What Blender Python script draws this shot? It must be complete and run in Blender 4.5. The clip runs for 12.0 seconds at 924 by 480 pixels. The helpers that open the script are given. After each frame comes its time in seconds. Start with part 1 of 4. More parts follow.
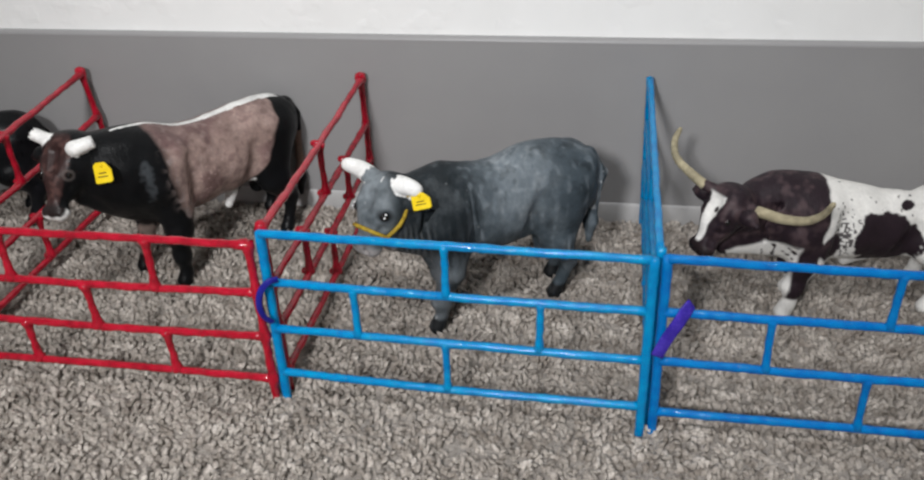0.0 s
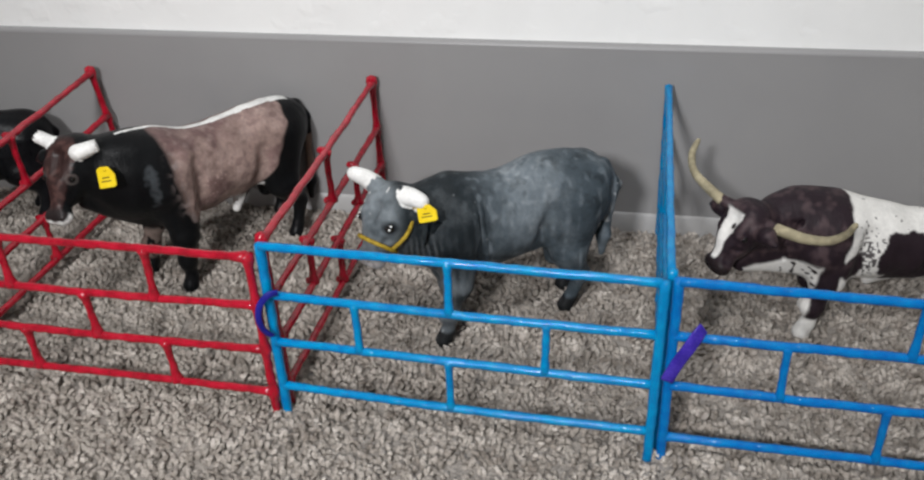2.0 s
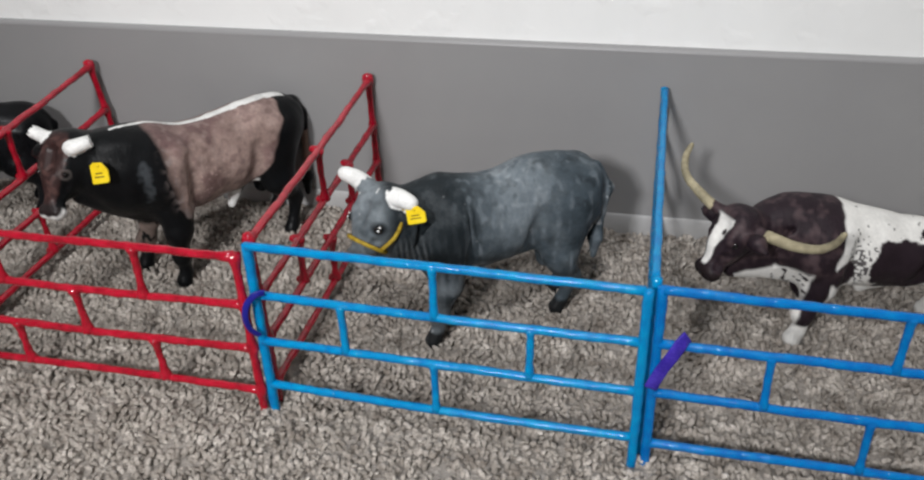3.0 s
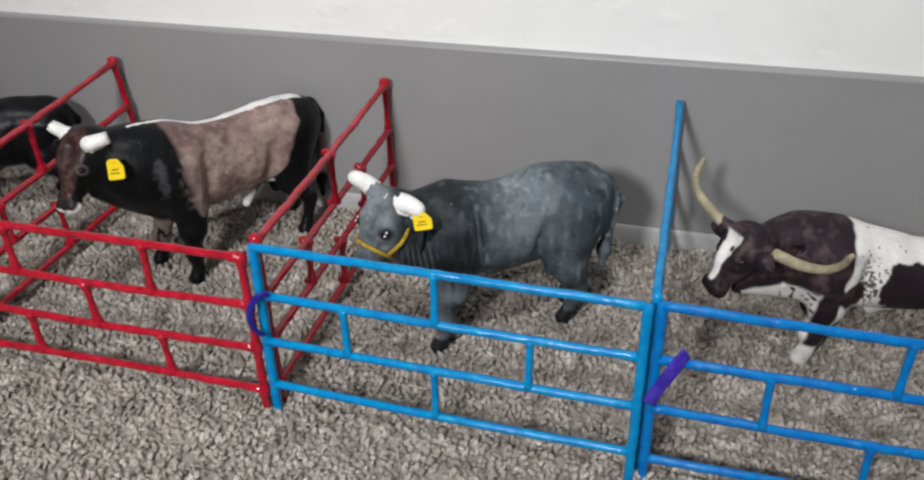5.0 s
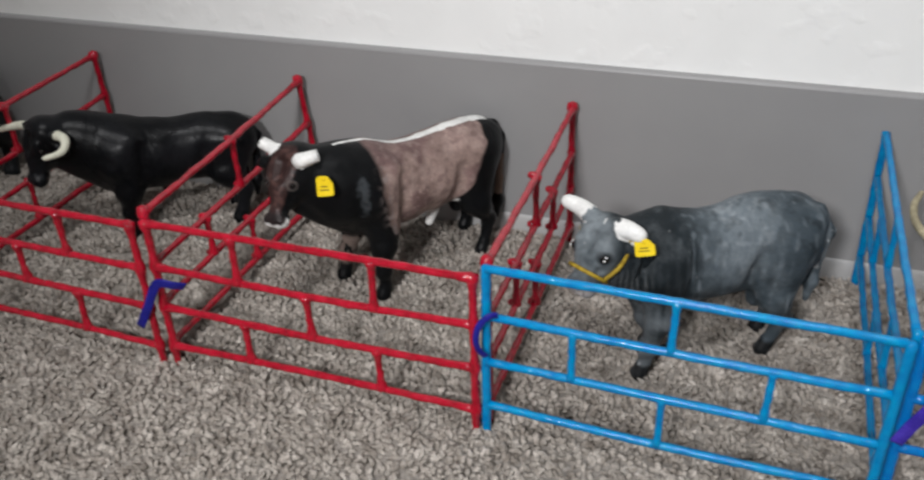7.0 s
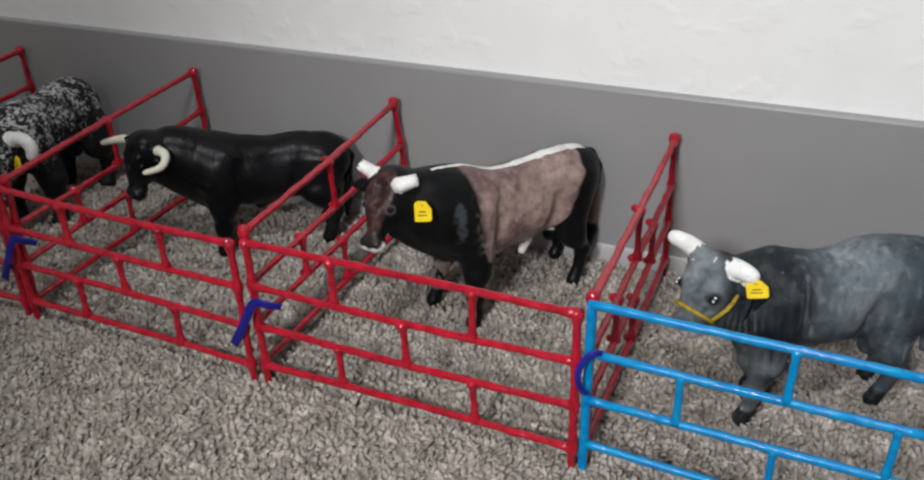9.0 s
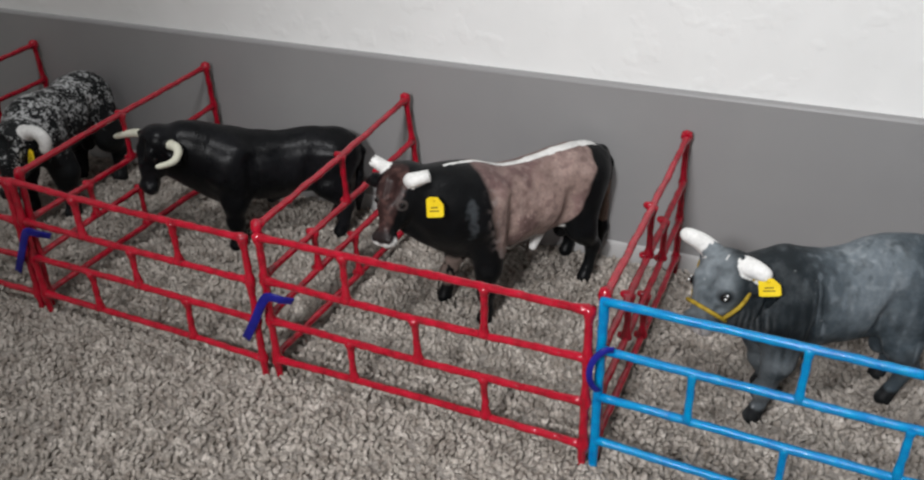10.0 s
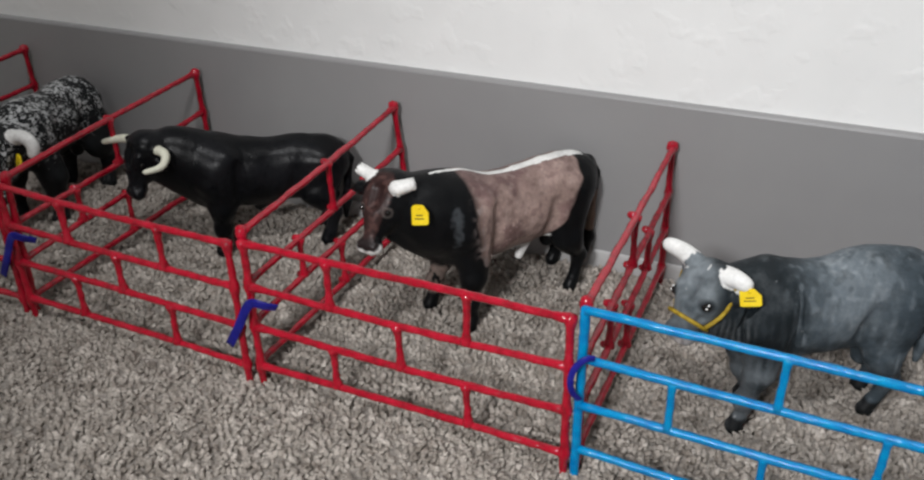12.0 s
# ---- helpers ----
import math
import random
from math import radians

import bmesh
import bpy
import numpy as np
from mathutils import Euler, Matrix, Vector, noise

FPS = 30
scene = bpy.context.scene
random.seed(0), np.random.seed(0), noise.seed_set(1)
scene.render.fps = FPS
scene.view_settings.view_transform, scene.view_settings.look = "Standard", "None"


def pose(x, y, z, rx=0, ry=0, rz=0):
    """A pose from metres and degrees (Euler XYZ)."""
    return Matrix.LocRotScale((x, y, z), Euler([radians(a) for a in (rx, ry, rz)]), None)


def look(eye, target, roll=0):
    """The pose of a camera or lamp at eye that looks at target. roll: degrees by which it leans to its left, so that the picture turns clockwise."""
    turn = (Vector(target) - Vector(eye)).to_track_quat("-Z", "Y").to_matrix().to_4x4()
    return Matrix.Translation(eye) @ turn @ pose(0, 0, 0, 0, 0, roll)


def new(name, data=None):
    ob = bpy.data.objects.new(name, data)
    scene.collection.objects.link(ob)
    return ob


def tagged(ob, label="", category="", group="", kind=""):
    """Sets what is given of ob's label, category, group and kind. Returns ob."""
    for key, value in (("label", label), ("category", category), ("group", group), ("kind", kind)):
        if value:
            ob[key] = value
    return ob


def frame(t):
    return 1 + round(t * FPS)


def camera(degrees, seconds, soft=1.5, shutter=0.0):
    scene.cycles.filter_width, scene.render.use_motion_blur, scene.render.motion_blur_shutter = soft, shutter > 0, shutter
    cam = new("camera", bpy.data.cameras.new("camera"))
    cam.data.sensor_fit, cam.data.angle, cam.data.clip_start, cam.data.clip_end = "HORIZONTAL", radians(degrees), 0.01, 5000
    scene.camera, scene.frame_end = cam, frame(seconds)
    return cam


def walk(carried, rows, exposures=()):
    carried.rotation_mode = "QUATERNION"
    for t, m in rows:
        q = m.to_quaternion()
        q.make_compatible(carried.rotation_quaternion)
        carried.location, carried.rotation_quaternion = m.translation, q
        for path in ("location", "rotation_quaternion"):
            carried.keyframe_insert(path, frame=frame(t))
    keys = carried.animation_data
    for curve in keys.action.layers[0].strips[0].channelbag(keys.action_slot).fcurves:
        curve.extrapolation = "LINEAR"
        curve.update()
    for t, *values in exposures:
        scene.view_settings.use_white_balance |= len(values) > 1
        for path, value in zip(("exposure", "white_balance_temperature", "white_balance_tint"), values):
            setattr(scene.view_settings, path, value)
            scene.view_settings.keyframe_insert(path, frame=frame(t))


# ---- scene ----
cam = camera(55.3, 12.0, soft=2.2, shutter=0.5)
PATH = [
    (0, (0.168, -0.554, 0.312), (-0.158, 1.134, -0.71), -2.6),
    (0.5, (0.171, -0.551, 0.314), (-0.166, 1.124, -0.726), -2.6),
    (1, (0.178, -0.543, 0.318), (-0.175, 1.133, -0.715), -2.9),
    (1.5, (0.175, -0.538, 0.314), (-0.193, 1.136, -0.716), -2.8),
    (2, (0.174, -0.535, 0.315), (-0.205, 1.132, -0.723), -2.6),
    (2.5, (0.177, -0.531, 0.314), (-0.207, 1.126, -0.737), -2.2),
    (3, (0.185, -0.529, 0.32), (-0.218, 1.12, -0.737), -2.2),
    (3.2, (0.186, -0.53, 0.319), (-0.232, 1.129, -0.723), -2.0),
    (4.8, (0.193, -0.528, 0.32), (-0.272, 1.12, -0.718), -1.15),
    (5, (0.196, -0.526, 0.323), (-0.269, 1.111, -0.729), -1.4),
    (5.5, (0.185, -0.534, 0.322), (-0.26, 1.125, -0.702), -1.5),
    (6, (0.159, -0.54, 0.324), (-0.329, 1.107, -0.7), -1.6),
    (6.5, (0.137, -0.544, 0.324), (-0.415, 1.085, -0.697), -1.8),
    (7, (0.116, -0.55, 0.328), (-0.48, 1.068, -0.685), -1.8),
    (7.5, (0.102, -0.554, 0.329), (-0.561, 1.049, -0.668), -2.0),
    (7.7, (0.099, -0.553, 0.329), (-0.584, 1.046, -0.663), -2.1),
    (9.3, (0.092, -0.547, 0.3285), (-0.645, 1.042, -0.642), -1.8),
    (9.5, (0.094, -0.547, 0.329), (-0.644, 1.037, -0.644), -1.9),
    (10, (0.09, -0.549, 0.329), (-0.655, 1.028, -0.649), -1.6),
    (10.5, (0.087, -0.549, 0.327), (-0.673, 1.019, -0.653), -1.6),
    (11, (0.089, -0.55, 0.328), (-0.671, 1.024, -0.645), -1.5),
    (11.5, (0.093, -0.55, 0.329), (-0.664, 1.031, -0.636), -1.3),
    (12, (0.096, -0.548, 0.329), (-0.642, 1.043, -0.631), -0.9),
]
walk(cam, [(t, look(eye, target, roll)) for t, eye, target, roll in PATH], exposures=[(0.0, -0.09), (5.0, -0.08), (7.5, -0.18), (12.0, -0.18)])

# ---- light: a small lamp low behind the eye, and the room's ceiling light ----
world = bpy.data.worlds.new("room_air")
scene.world = world
world.use_nodes = True
world.node_tree.nodes["Background"].inputs[0].default_value = (0.9, 0.95, 1.0, 1)
world.node_tree.nodes["Background"].inputs[1].default_value = 0.0


def lamp(name, kind, place, energy, colour, size, target=None):
    data = bpy.data.lights.new(name, kind)
    data.energy, data.color = energy, colour
    if kind == "AREA":
        data.shape, data.size = "DISK", size
    elif kind == "SPOT":
        data.shadow_soft_size, data.spot_size, data.spot_blend = size, radians(56), 1.0
    else:
        data.shadow_soft_size = size
    ob = new(name, data)
    ob.matrix_world = look(place, target) if target else pose(*place)
    return ob


lamp("lamp_light", "SPOT", (-0.02, -1.02, 0.62), 35.4, (0.985, 0.98, 0.99), 0.06, (0.035, -0.15, 0.065))
lamp("ceiling_light", "AREA", (0.2, -1.1, 2.38), 27.0, (0.985, 0.985, 1.0), 0.2, (0.2, -1.1, 0))


# ---- materials ----
def material(name, rough=0.5, gloss=0.4):
    m = bpy.data.materials.new(name)
    m.use_nodes = True
    n, l = m.node_tree.nodes, m.node_tree.links
    b = n["Principled BSDF"]
    b.inputs["Roughness"].default_value = rough
    b.inputs["Specular IOR Level"].default_value = gloss
    return m, n, l, b


def coords(n, kind="Object"):
    return n.new("ShaderNodeTexCoord").outputs[kind]


def noise_tex(n, l, vec, scale, detail=3.0, rough=0.55):
    t = n.new("ShaderNodeTexNoise")
    t.inputs["Scale"].default_value = scale
    t.inputs["Detail"].default_value = detail
    t.inputs["Roughness"].default_value = rough
    l.new(vec, t.inputs["Vector"])
    return t.outputs["Fac"]


def ramp(n, l, fac, stops):
    r = n.new("ShaderNodeValToRGB")
    while len(r.color_ramp.elements) < len(stops):
        r.color_ramp.elements.new(0.5)
    for e, (p, c) in zip(r.color_ramp.elements, stops):
        e.position, e.color = p, (*c, 1)
    l.new(fac, r.inputs[0])
    return r.outputs[0]


def mix(n, l, fac, a, b, kind="MIX"):
    x = n.new("ShaderNodeMix")
    x.data_type, x.blend_type = "RGBA", kind
    for value, slot in ((fac, x.inputs[0]), (a, x.inputs[6]), (b, x.inputs[7])):
        if isinstance(value, (int, float)):
            slot.default_value = value
        elif isinstance(value, tuple):
            slot.default_value = (*value, 1)
        else:
            l.new(value, slot)
    return x.outputs[2]


def bump(n, l, b, height, strength, distance):
    x = n.new("ShaderNodeBump")
    x.inputs["Strength"].default_value = strength
    x.inputs["Distance"].default_value = distance
    l.new(height, x.inputs["Height"])
    l.new(x.outputs[0], b.inputs["Normal"])


def painted(name, base, dark, light, rough, scale=90.0, relief=0.0004, gloss=0.25, brushed=0.3):
    """Hand-brushed glossy paint over plastic: thick and thin places, fine brush relief."""
    m, n, l, b = material(name, rough, gloss=gloss)
    c = coords(n)
    large, fine = noise_tex(n, l, c, scale), noise_tex(n, l, c, scale * 6, 4)
    col = ramp(n, l, large, [(0.3, dark), (0.5, base), (0.72, light)])
    col = mix(n, l, 0.25, col, ramp(n, l, fine, [(0.35, dark), (0.7, light)]))
    l.new(col, b.inputs["Base Color"])
    r = n.new("ShaderNodeMapRange")
    r.inputs[3].default_value, r.inputs[4].default_value = max(rough - 0.1, 0.05), rough + 0.10
    l.new(fine, r.inputs[0])
    l.new(r.outputs[0], b.inputs["Roughness"])
    bump(n, l, b, mix(n, l, brushed, large, fine), 0.6, relief)
    return m


# red's wide tone spread: uneven brushing plus painted-in light and shade along bars
RED = painted("red_paint", (0.37, 0.003, 0.017), (0.20, 0.002, 0.010), (0.50, 0.008, 0.032), 0.09, 160, 0.0010, 0.65, 0.08)
BLUE = painted("blue_paint", (0.0, 0.21, 0.49), (0.0, 0.145, 0.41), (0.0, 0.30, 0.57), 0.08, 150, 0.0013, 0.28, 0.1)
NAVY = painted("navy_plastic", (0.010, 0.010, 0.20), (0.008, 0.008, 0.11), (0.02, 0.02, 0.26), 0.35)
DEEP_BLUE = painted("deep_blue_paint", (0.0, 0.150, 0.46), (0.0, 0.10, 0.38), (0.0, 0.21, 0.53), 0.08, 150, 0.0013, 0.28, 0.1)
VIOLET = painted("violet_plastic", (0.045, 0.022, 0.32), (0.02, 0.012, 0.20), (0.08, 0.05, 0.46), 0.25, 140, 0.0008)
YELLOW = painted("yellow_tag", (0.80, 0.58, 0.01), (0.7, 0.48, 0.008), (0.85, 0.66, 0.03), 0.4, 60, 0.0001)
STRAP = painted("yellow_strap", (0.34, 0.23, 0.018), (0.16, 0.10, 0.012), (0.50, 0.36, 0.04), 0.6, 400, 0.0002)
INK = painted("tag_ink", (0.22, 0.16, 0.01), (0.12, 0.09, 0.01), (0.3, 0.22, 0.02), 0.6)


def figure_paint(name, rough, grain=0.25, dusty=0.0, dust=(0.6, 0.62, 0.64), flecks=None, relief=0.0011):
    """Brushed paint on a cast figure: the painted areas, brush grain, worn dusting."""
    m, n, l, b = material(name, rough, 0.14)
    a = n.new("ShaderNodeAttribute")
    a.attribute_name = "paint"
    c = coords(n)
    mid, fine = noise_tex(n, l, c, 70, 4, 0.6), noise_tex(n, l, c, 420, 5, 0.65)
    shade = ramp(n, l, mid, [(0.3, (0.72, 0.72, 0.72)), (0.7, (1.25, 1.25, 1.25))])
    col = mix(n, l, grain * 2, a.outputs["Color"], shade, "MULTIPLY")
    col = mix(n, l, grain, col, ramp(n, l, fine, [(0.3, (0.55, 0.55, 0.55)), (0.75, (1.5, 1.5, 1.5))]), "MULTIPLY")
    if dusty:
        f = ramp(n, l, mid, [(0.50, (0, 0, 0)), (0.75, (dusty, dusty, dusty))])
        col = mix(n, l, f, col, dust)
    if flecks:
        # dabs of a stiff brush, where the paint layer's alpha allows them
        dab = noise_tex(n, l, c, 330, 5, 0.75)
        thin = n.new("ShaderNodeMath")
        thin.operation = "ADD"
        l.new(dab, thin.inputs[0])
        soft_ = n.new("ShaderNodeMath")
        soft_.operation = "MULTIPLY_ADD"
        soft_.inputs[1].default_value, soft_.inputs[2].default_value = 0.30, -0.30
        l.new(a.outputs["Alpha"], soft_.inputs[0])
        l.new(soft_.outputs[0], thin.inputs[1])
        col = mix(n, l, ramp(n, l, thin.outputs[0], [(0.45, (0, 0, 0)), (0.52, (0.85, 0.85, 0.85))]), col, flecks)
    l.new(col, b.inputs["Base Color"])
    stretch = n.new("ShaderNodeMapping")
    stretch.inputs["Scale"].default_value = (1.0, 1.0, 0.3)
    l.new(c, stretch.inputs["Vector"])
    strokes = noise_tex(n, l, stretch.outputs[0], 620, 3, 0.6)
    r = n.new("ShaderNodeMapRange")
    r.inputs[3].default_value, r.inputs[4].default_value = rough - 0.14, rough + 0.18
    l.new(strokes, r.inputs[0])
    l.new(r.outputs[0], b.inputs["Roughness"])
    bump(n, l, b, mix(n, l, 0.5, mid, strokes), 0.55, relief)
    return m


EYE_BLACK, _n, _l, _b = material("eye_gloss", 0.08)
_b.inputs["Base Color"].default_value = (0.01, 0.009, 0.009, 1)

# carpet yarn
CARPET, _n, _l, _b = material("carpet_yarn", 0.95)
_g = _n.new("ShaderNodeNewGeometry")
_c = coords(_n)
_yarn = ramp(_n, _l, _g.outputs["Random Per Island"], [(0.0, (0.390, 0.356, 0.317)), (0.5, (0.507, 0.464, 0.417)), (1.0, (0.618, 0.568, 0.515))])
_fine = ramp(_n, _l, noise_tex(_n, _l, _c, 900, 4, 0.7), [(0.3, (0.72, 0.72, 0.72)), (0.7, (1.15, 1.15, 1.15))])
_big = ramp(_n, _l, noise_tex(_n, _l, _c, 85, 3, 0.65), [(0.34, (0.62, 0.59, 0.565)), (0.64, (1.18, 1.18, 1.18))])
_l.new(mix(_n, _l, 1.0, mix(_n, _l, 1.0, _yarn, _fine, "MULTIPLY"), _big, "MULTIPLY"), _b.inputs["Base Color"])
bump(_n, _l, _b, noise_tex(_n, _l, _c, 1500, 4, 0.7), 0.9, 0.001)

BACKING, _n, _l, _b = material("carpet_backing", 1.0)
_c = coords(_n)
_l.new(ramp(_n, _l, noise_tex(_n, _l, _c, 260, 5, 0.7), [(0.35, (0.29, 0.264, 0.238)), (0.65, (0.43, 0.392, 0.354))]), _b.inputs["Base Color"])
bump(_n, _l, _b, noise_tex(_n, _l, _c, 260, 5, 0.7), 1.0, 0.004)

GREY, _n, _l, _b = material("grey_trim_paint", 0.42)
_c = coords(_n)
_l.new(ramp(_n, _l, noise_tex(_n, _l, _c, 9, 4), [(0.3, (0.265, 0.262, 0.265)), (0.7, (0.295, 0.292, 0.292))]), _b.inputs["Base Color"])
bump(_n, _l, _b, noise_tex(_n, _l, _c, 160, 4), 0.15, 0.0006)

PALE, _n, _l, _b = material("pale_strip", 0.6)
_c = coords(_n)
_l.new(ramp(_n, _l, noise_tex(_n, _l, _c, 60, 4), [(0.3, (0.38, 0.377, 0.374)), (0.7, (0.44, 0.436, 0.433))]), _b.inputs["Base Color"])

PLASTER, _n, _l, _b = material("white_plaster", 0.75)
_c = coords(_n)
_l.new(ramp(_n, _l, noise_tex(_n, _l, _c, 20, 4), [(0.3, (0.82, 0.825, 0.815)), (0.7, (0.87, 0.875, 0.865))]), _b.inputs["Base Color"])
_v = ramp(_n, _l, noise_tex(_n, _l, _c, 62, 2, 0.5), [(0.56, (0, 0, 0)), (0.72, (1, 1, 1))])
_w = mix(_n, _l, 0.16, _v, noise_tex(_n, _l, _c, 220, 3))
bump(_n, _l, _b, _w, 0.28, 0.0013)


# ---- mesh helpers ----
def mesh_object(name, bm, mat, parent=None, label="", smooth=True):
    data = bpy.data.meshes.new(name)
    bmesh.ops.recalc_face_normals(bm, faces=bm.faces[:])
    bm.to_mesh(data)
    bm.free()
    data.materials.append(mat)
    if smooth:
        data.polygons.foreach_set("use_smooth", [True] * len(data.polygons))
    ob = new(name, data)
    ob.parent = parent
    if label:
        ob["label"] = label
    return ob


def part(name, bm, mat, parent, label="", smooth=True):
    return mesh_object(name, bm, mat, parent, label, smooth)


def box(bm, x0, x1, y0, y1, z0, z1):
    v = [bm.verts.new((x, y, z)) for x in (x0, x1) for y in (y0, y1) for z in (z0, z1)]
    for f in ((0, 1, 3, 2), (4, 6, 7, 5), (0, 4, 5, 1), (2, 3, 7, 6), (0, 2, 6, 4), (1, 5, 7, 3)):
        bm.faces.new([v[i] for i in f])


def tube(bm, pts, radii, n=10, power=2.0, lumps=0.0, flat=1.0):
    """A swept bar with rounded ends; power above 2 squares its section; lumps roughen it."""
    pts = [Vector(p) for p in pts]
    rings = []
    for i, (p, r) in enumerate(zip(pts, radii)):
        d = (pts[min(i + 1, len(pts) - 1)] - pts[max(i - 1, 0)]).normalized()
        ref = Vector((0, 1, 0)) if abs(d.y) < 0.8 else Vector((0, 0, 1))
        u = d.cross(ref).normalized()
        w = u.cross(d).normalized()
        ring = []
        for k in range(n):
            a = 2 * math.pi * (k + 0.5) / n
            c, s = math.cos(a), math.sin(a)
            g = (abs(c) ** power + abs(s) ** power) ** (-1 / power)
            q = p + r * g * (c * u + s * w * flat)
            if lumps:
                q += (q - p).normalized() * lumps * noise.noise(q * 210)
            ring.append(bm.verts.new(q))
        rings.append(ring)
    for a, b in zip(rings, rings[1:]):
        for k in range(n):
            bm.faces.new((a[k], a[(k + 1) % n], b[(k + 1) % n], b[k]))
    for ring, d in ((rings[0], pts[0] - pts[1]), (rings[-1], pts[-1] - pts[-2])):
        centre = sum((v.co for v in ring), Vector()) / n
        r = (ring[0].co - centre).length
        tip = bm.verts.new(centre + d.normalized() * r * 0.45)
        for k in range(n):
            bm.faces.new((ring[k], ring[(k + 1) % n], tip))


def line(a, b, steps):
    a, b = Vector(a), Vector(b)
    return [a.lerp(b, i / steps) for i in range(steps + 1)]


# ---- the room ----
def slab(name, lo, hi, mat, label):
    bm = bmesh.new()
    box(bm, lo[0], hi[0], lo[1], hi[1], lo[2], hi[2])
    return tagged(mesh_object(name, bm, mat, smooth=False), label, name.split("_")[0], kind="structure")


BACK = 0.005   # the plaster lies this far behind the trim's face
slab("wall_north", (-2.3, BACK, -0.02), (2.5, BACK + 0.1, 2.4), PLASTER, "white textured plaster wall above the grey trim")
slab("wall_south", (-2.3, -3.1, -0.02), (2.5, -3.0, 2.4), PLASTER, "plain white plaster wall closing the room")
slab("wall_west", (-2.4, -3.1, -0.02), (-2.3, BACK + 0.1, 2.4), PLASTER, "plain white plaster wall closing the room")
slab("wall_east", (2.5, -3.1, -0.02), (2.6, BACK + 0.1, 2.4), PLASTER, "plain white plaster wall closing the room")
slab("ceiling", (-2.4, -3.1, 2.4), (2.6, BACK + 0.1, 2.5), PLASTER, "plain white ceiling")
slab("floor", (-2.4, -3.1, -0.05), (2.6, BACK + 0.1, -0.0009), BACKING, "grey-beige carpet floor with a knobbly twisted pile")

bm = bmesh.new()
profile = [(0.0, -0.004), (0.0, 0.1288), (0.0004, 0.1298), (0.0012, 0.1305), (0.0022, 0.1309), (BACK, 0.1312), (BACK, -0.004)]
ends = [[bm.verts.new((x, y, z)) for y, z in profile] for x in (-2.3, 2.5)]
for i in range(len(profile)):
    j = (i + 1) % len(profile)
    bm.faces.new((ends[0][i], ends[0][j], ends[1][j], ends[1][i]))
for e in ends:
    bm.faces.new(e)
tagged(mesh_object("baseboard", bm, GREY, smooth=False), "wide grey semi-gloss baseboard with a rounded top edge", "baseboard", kind="structure")

bm = bmesh.new()
tube(bm, [(-2.3, -0.0002, 0.0045), (2.5, -0.0002, 0.0045)], [0.0095, 0.0095], 16, 2.0, flat=0.15)
tagged(mesh_object("trim", bm, PALE), "pale strip along the foot of the baseboard", "trim", kind="structure")


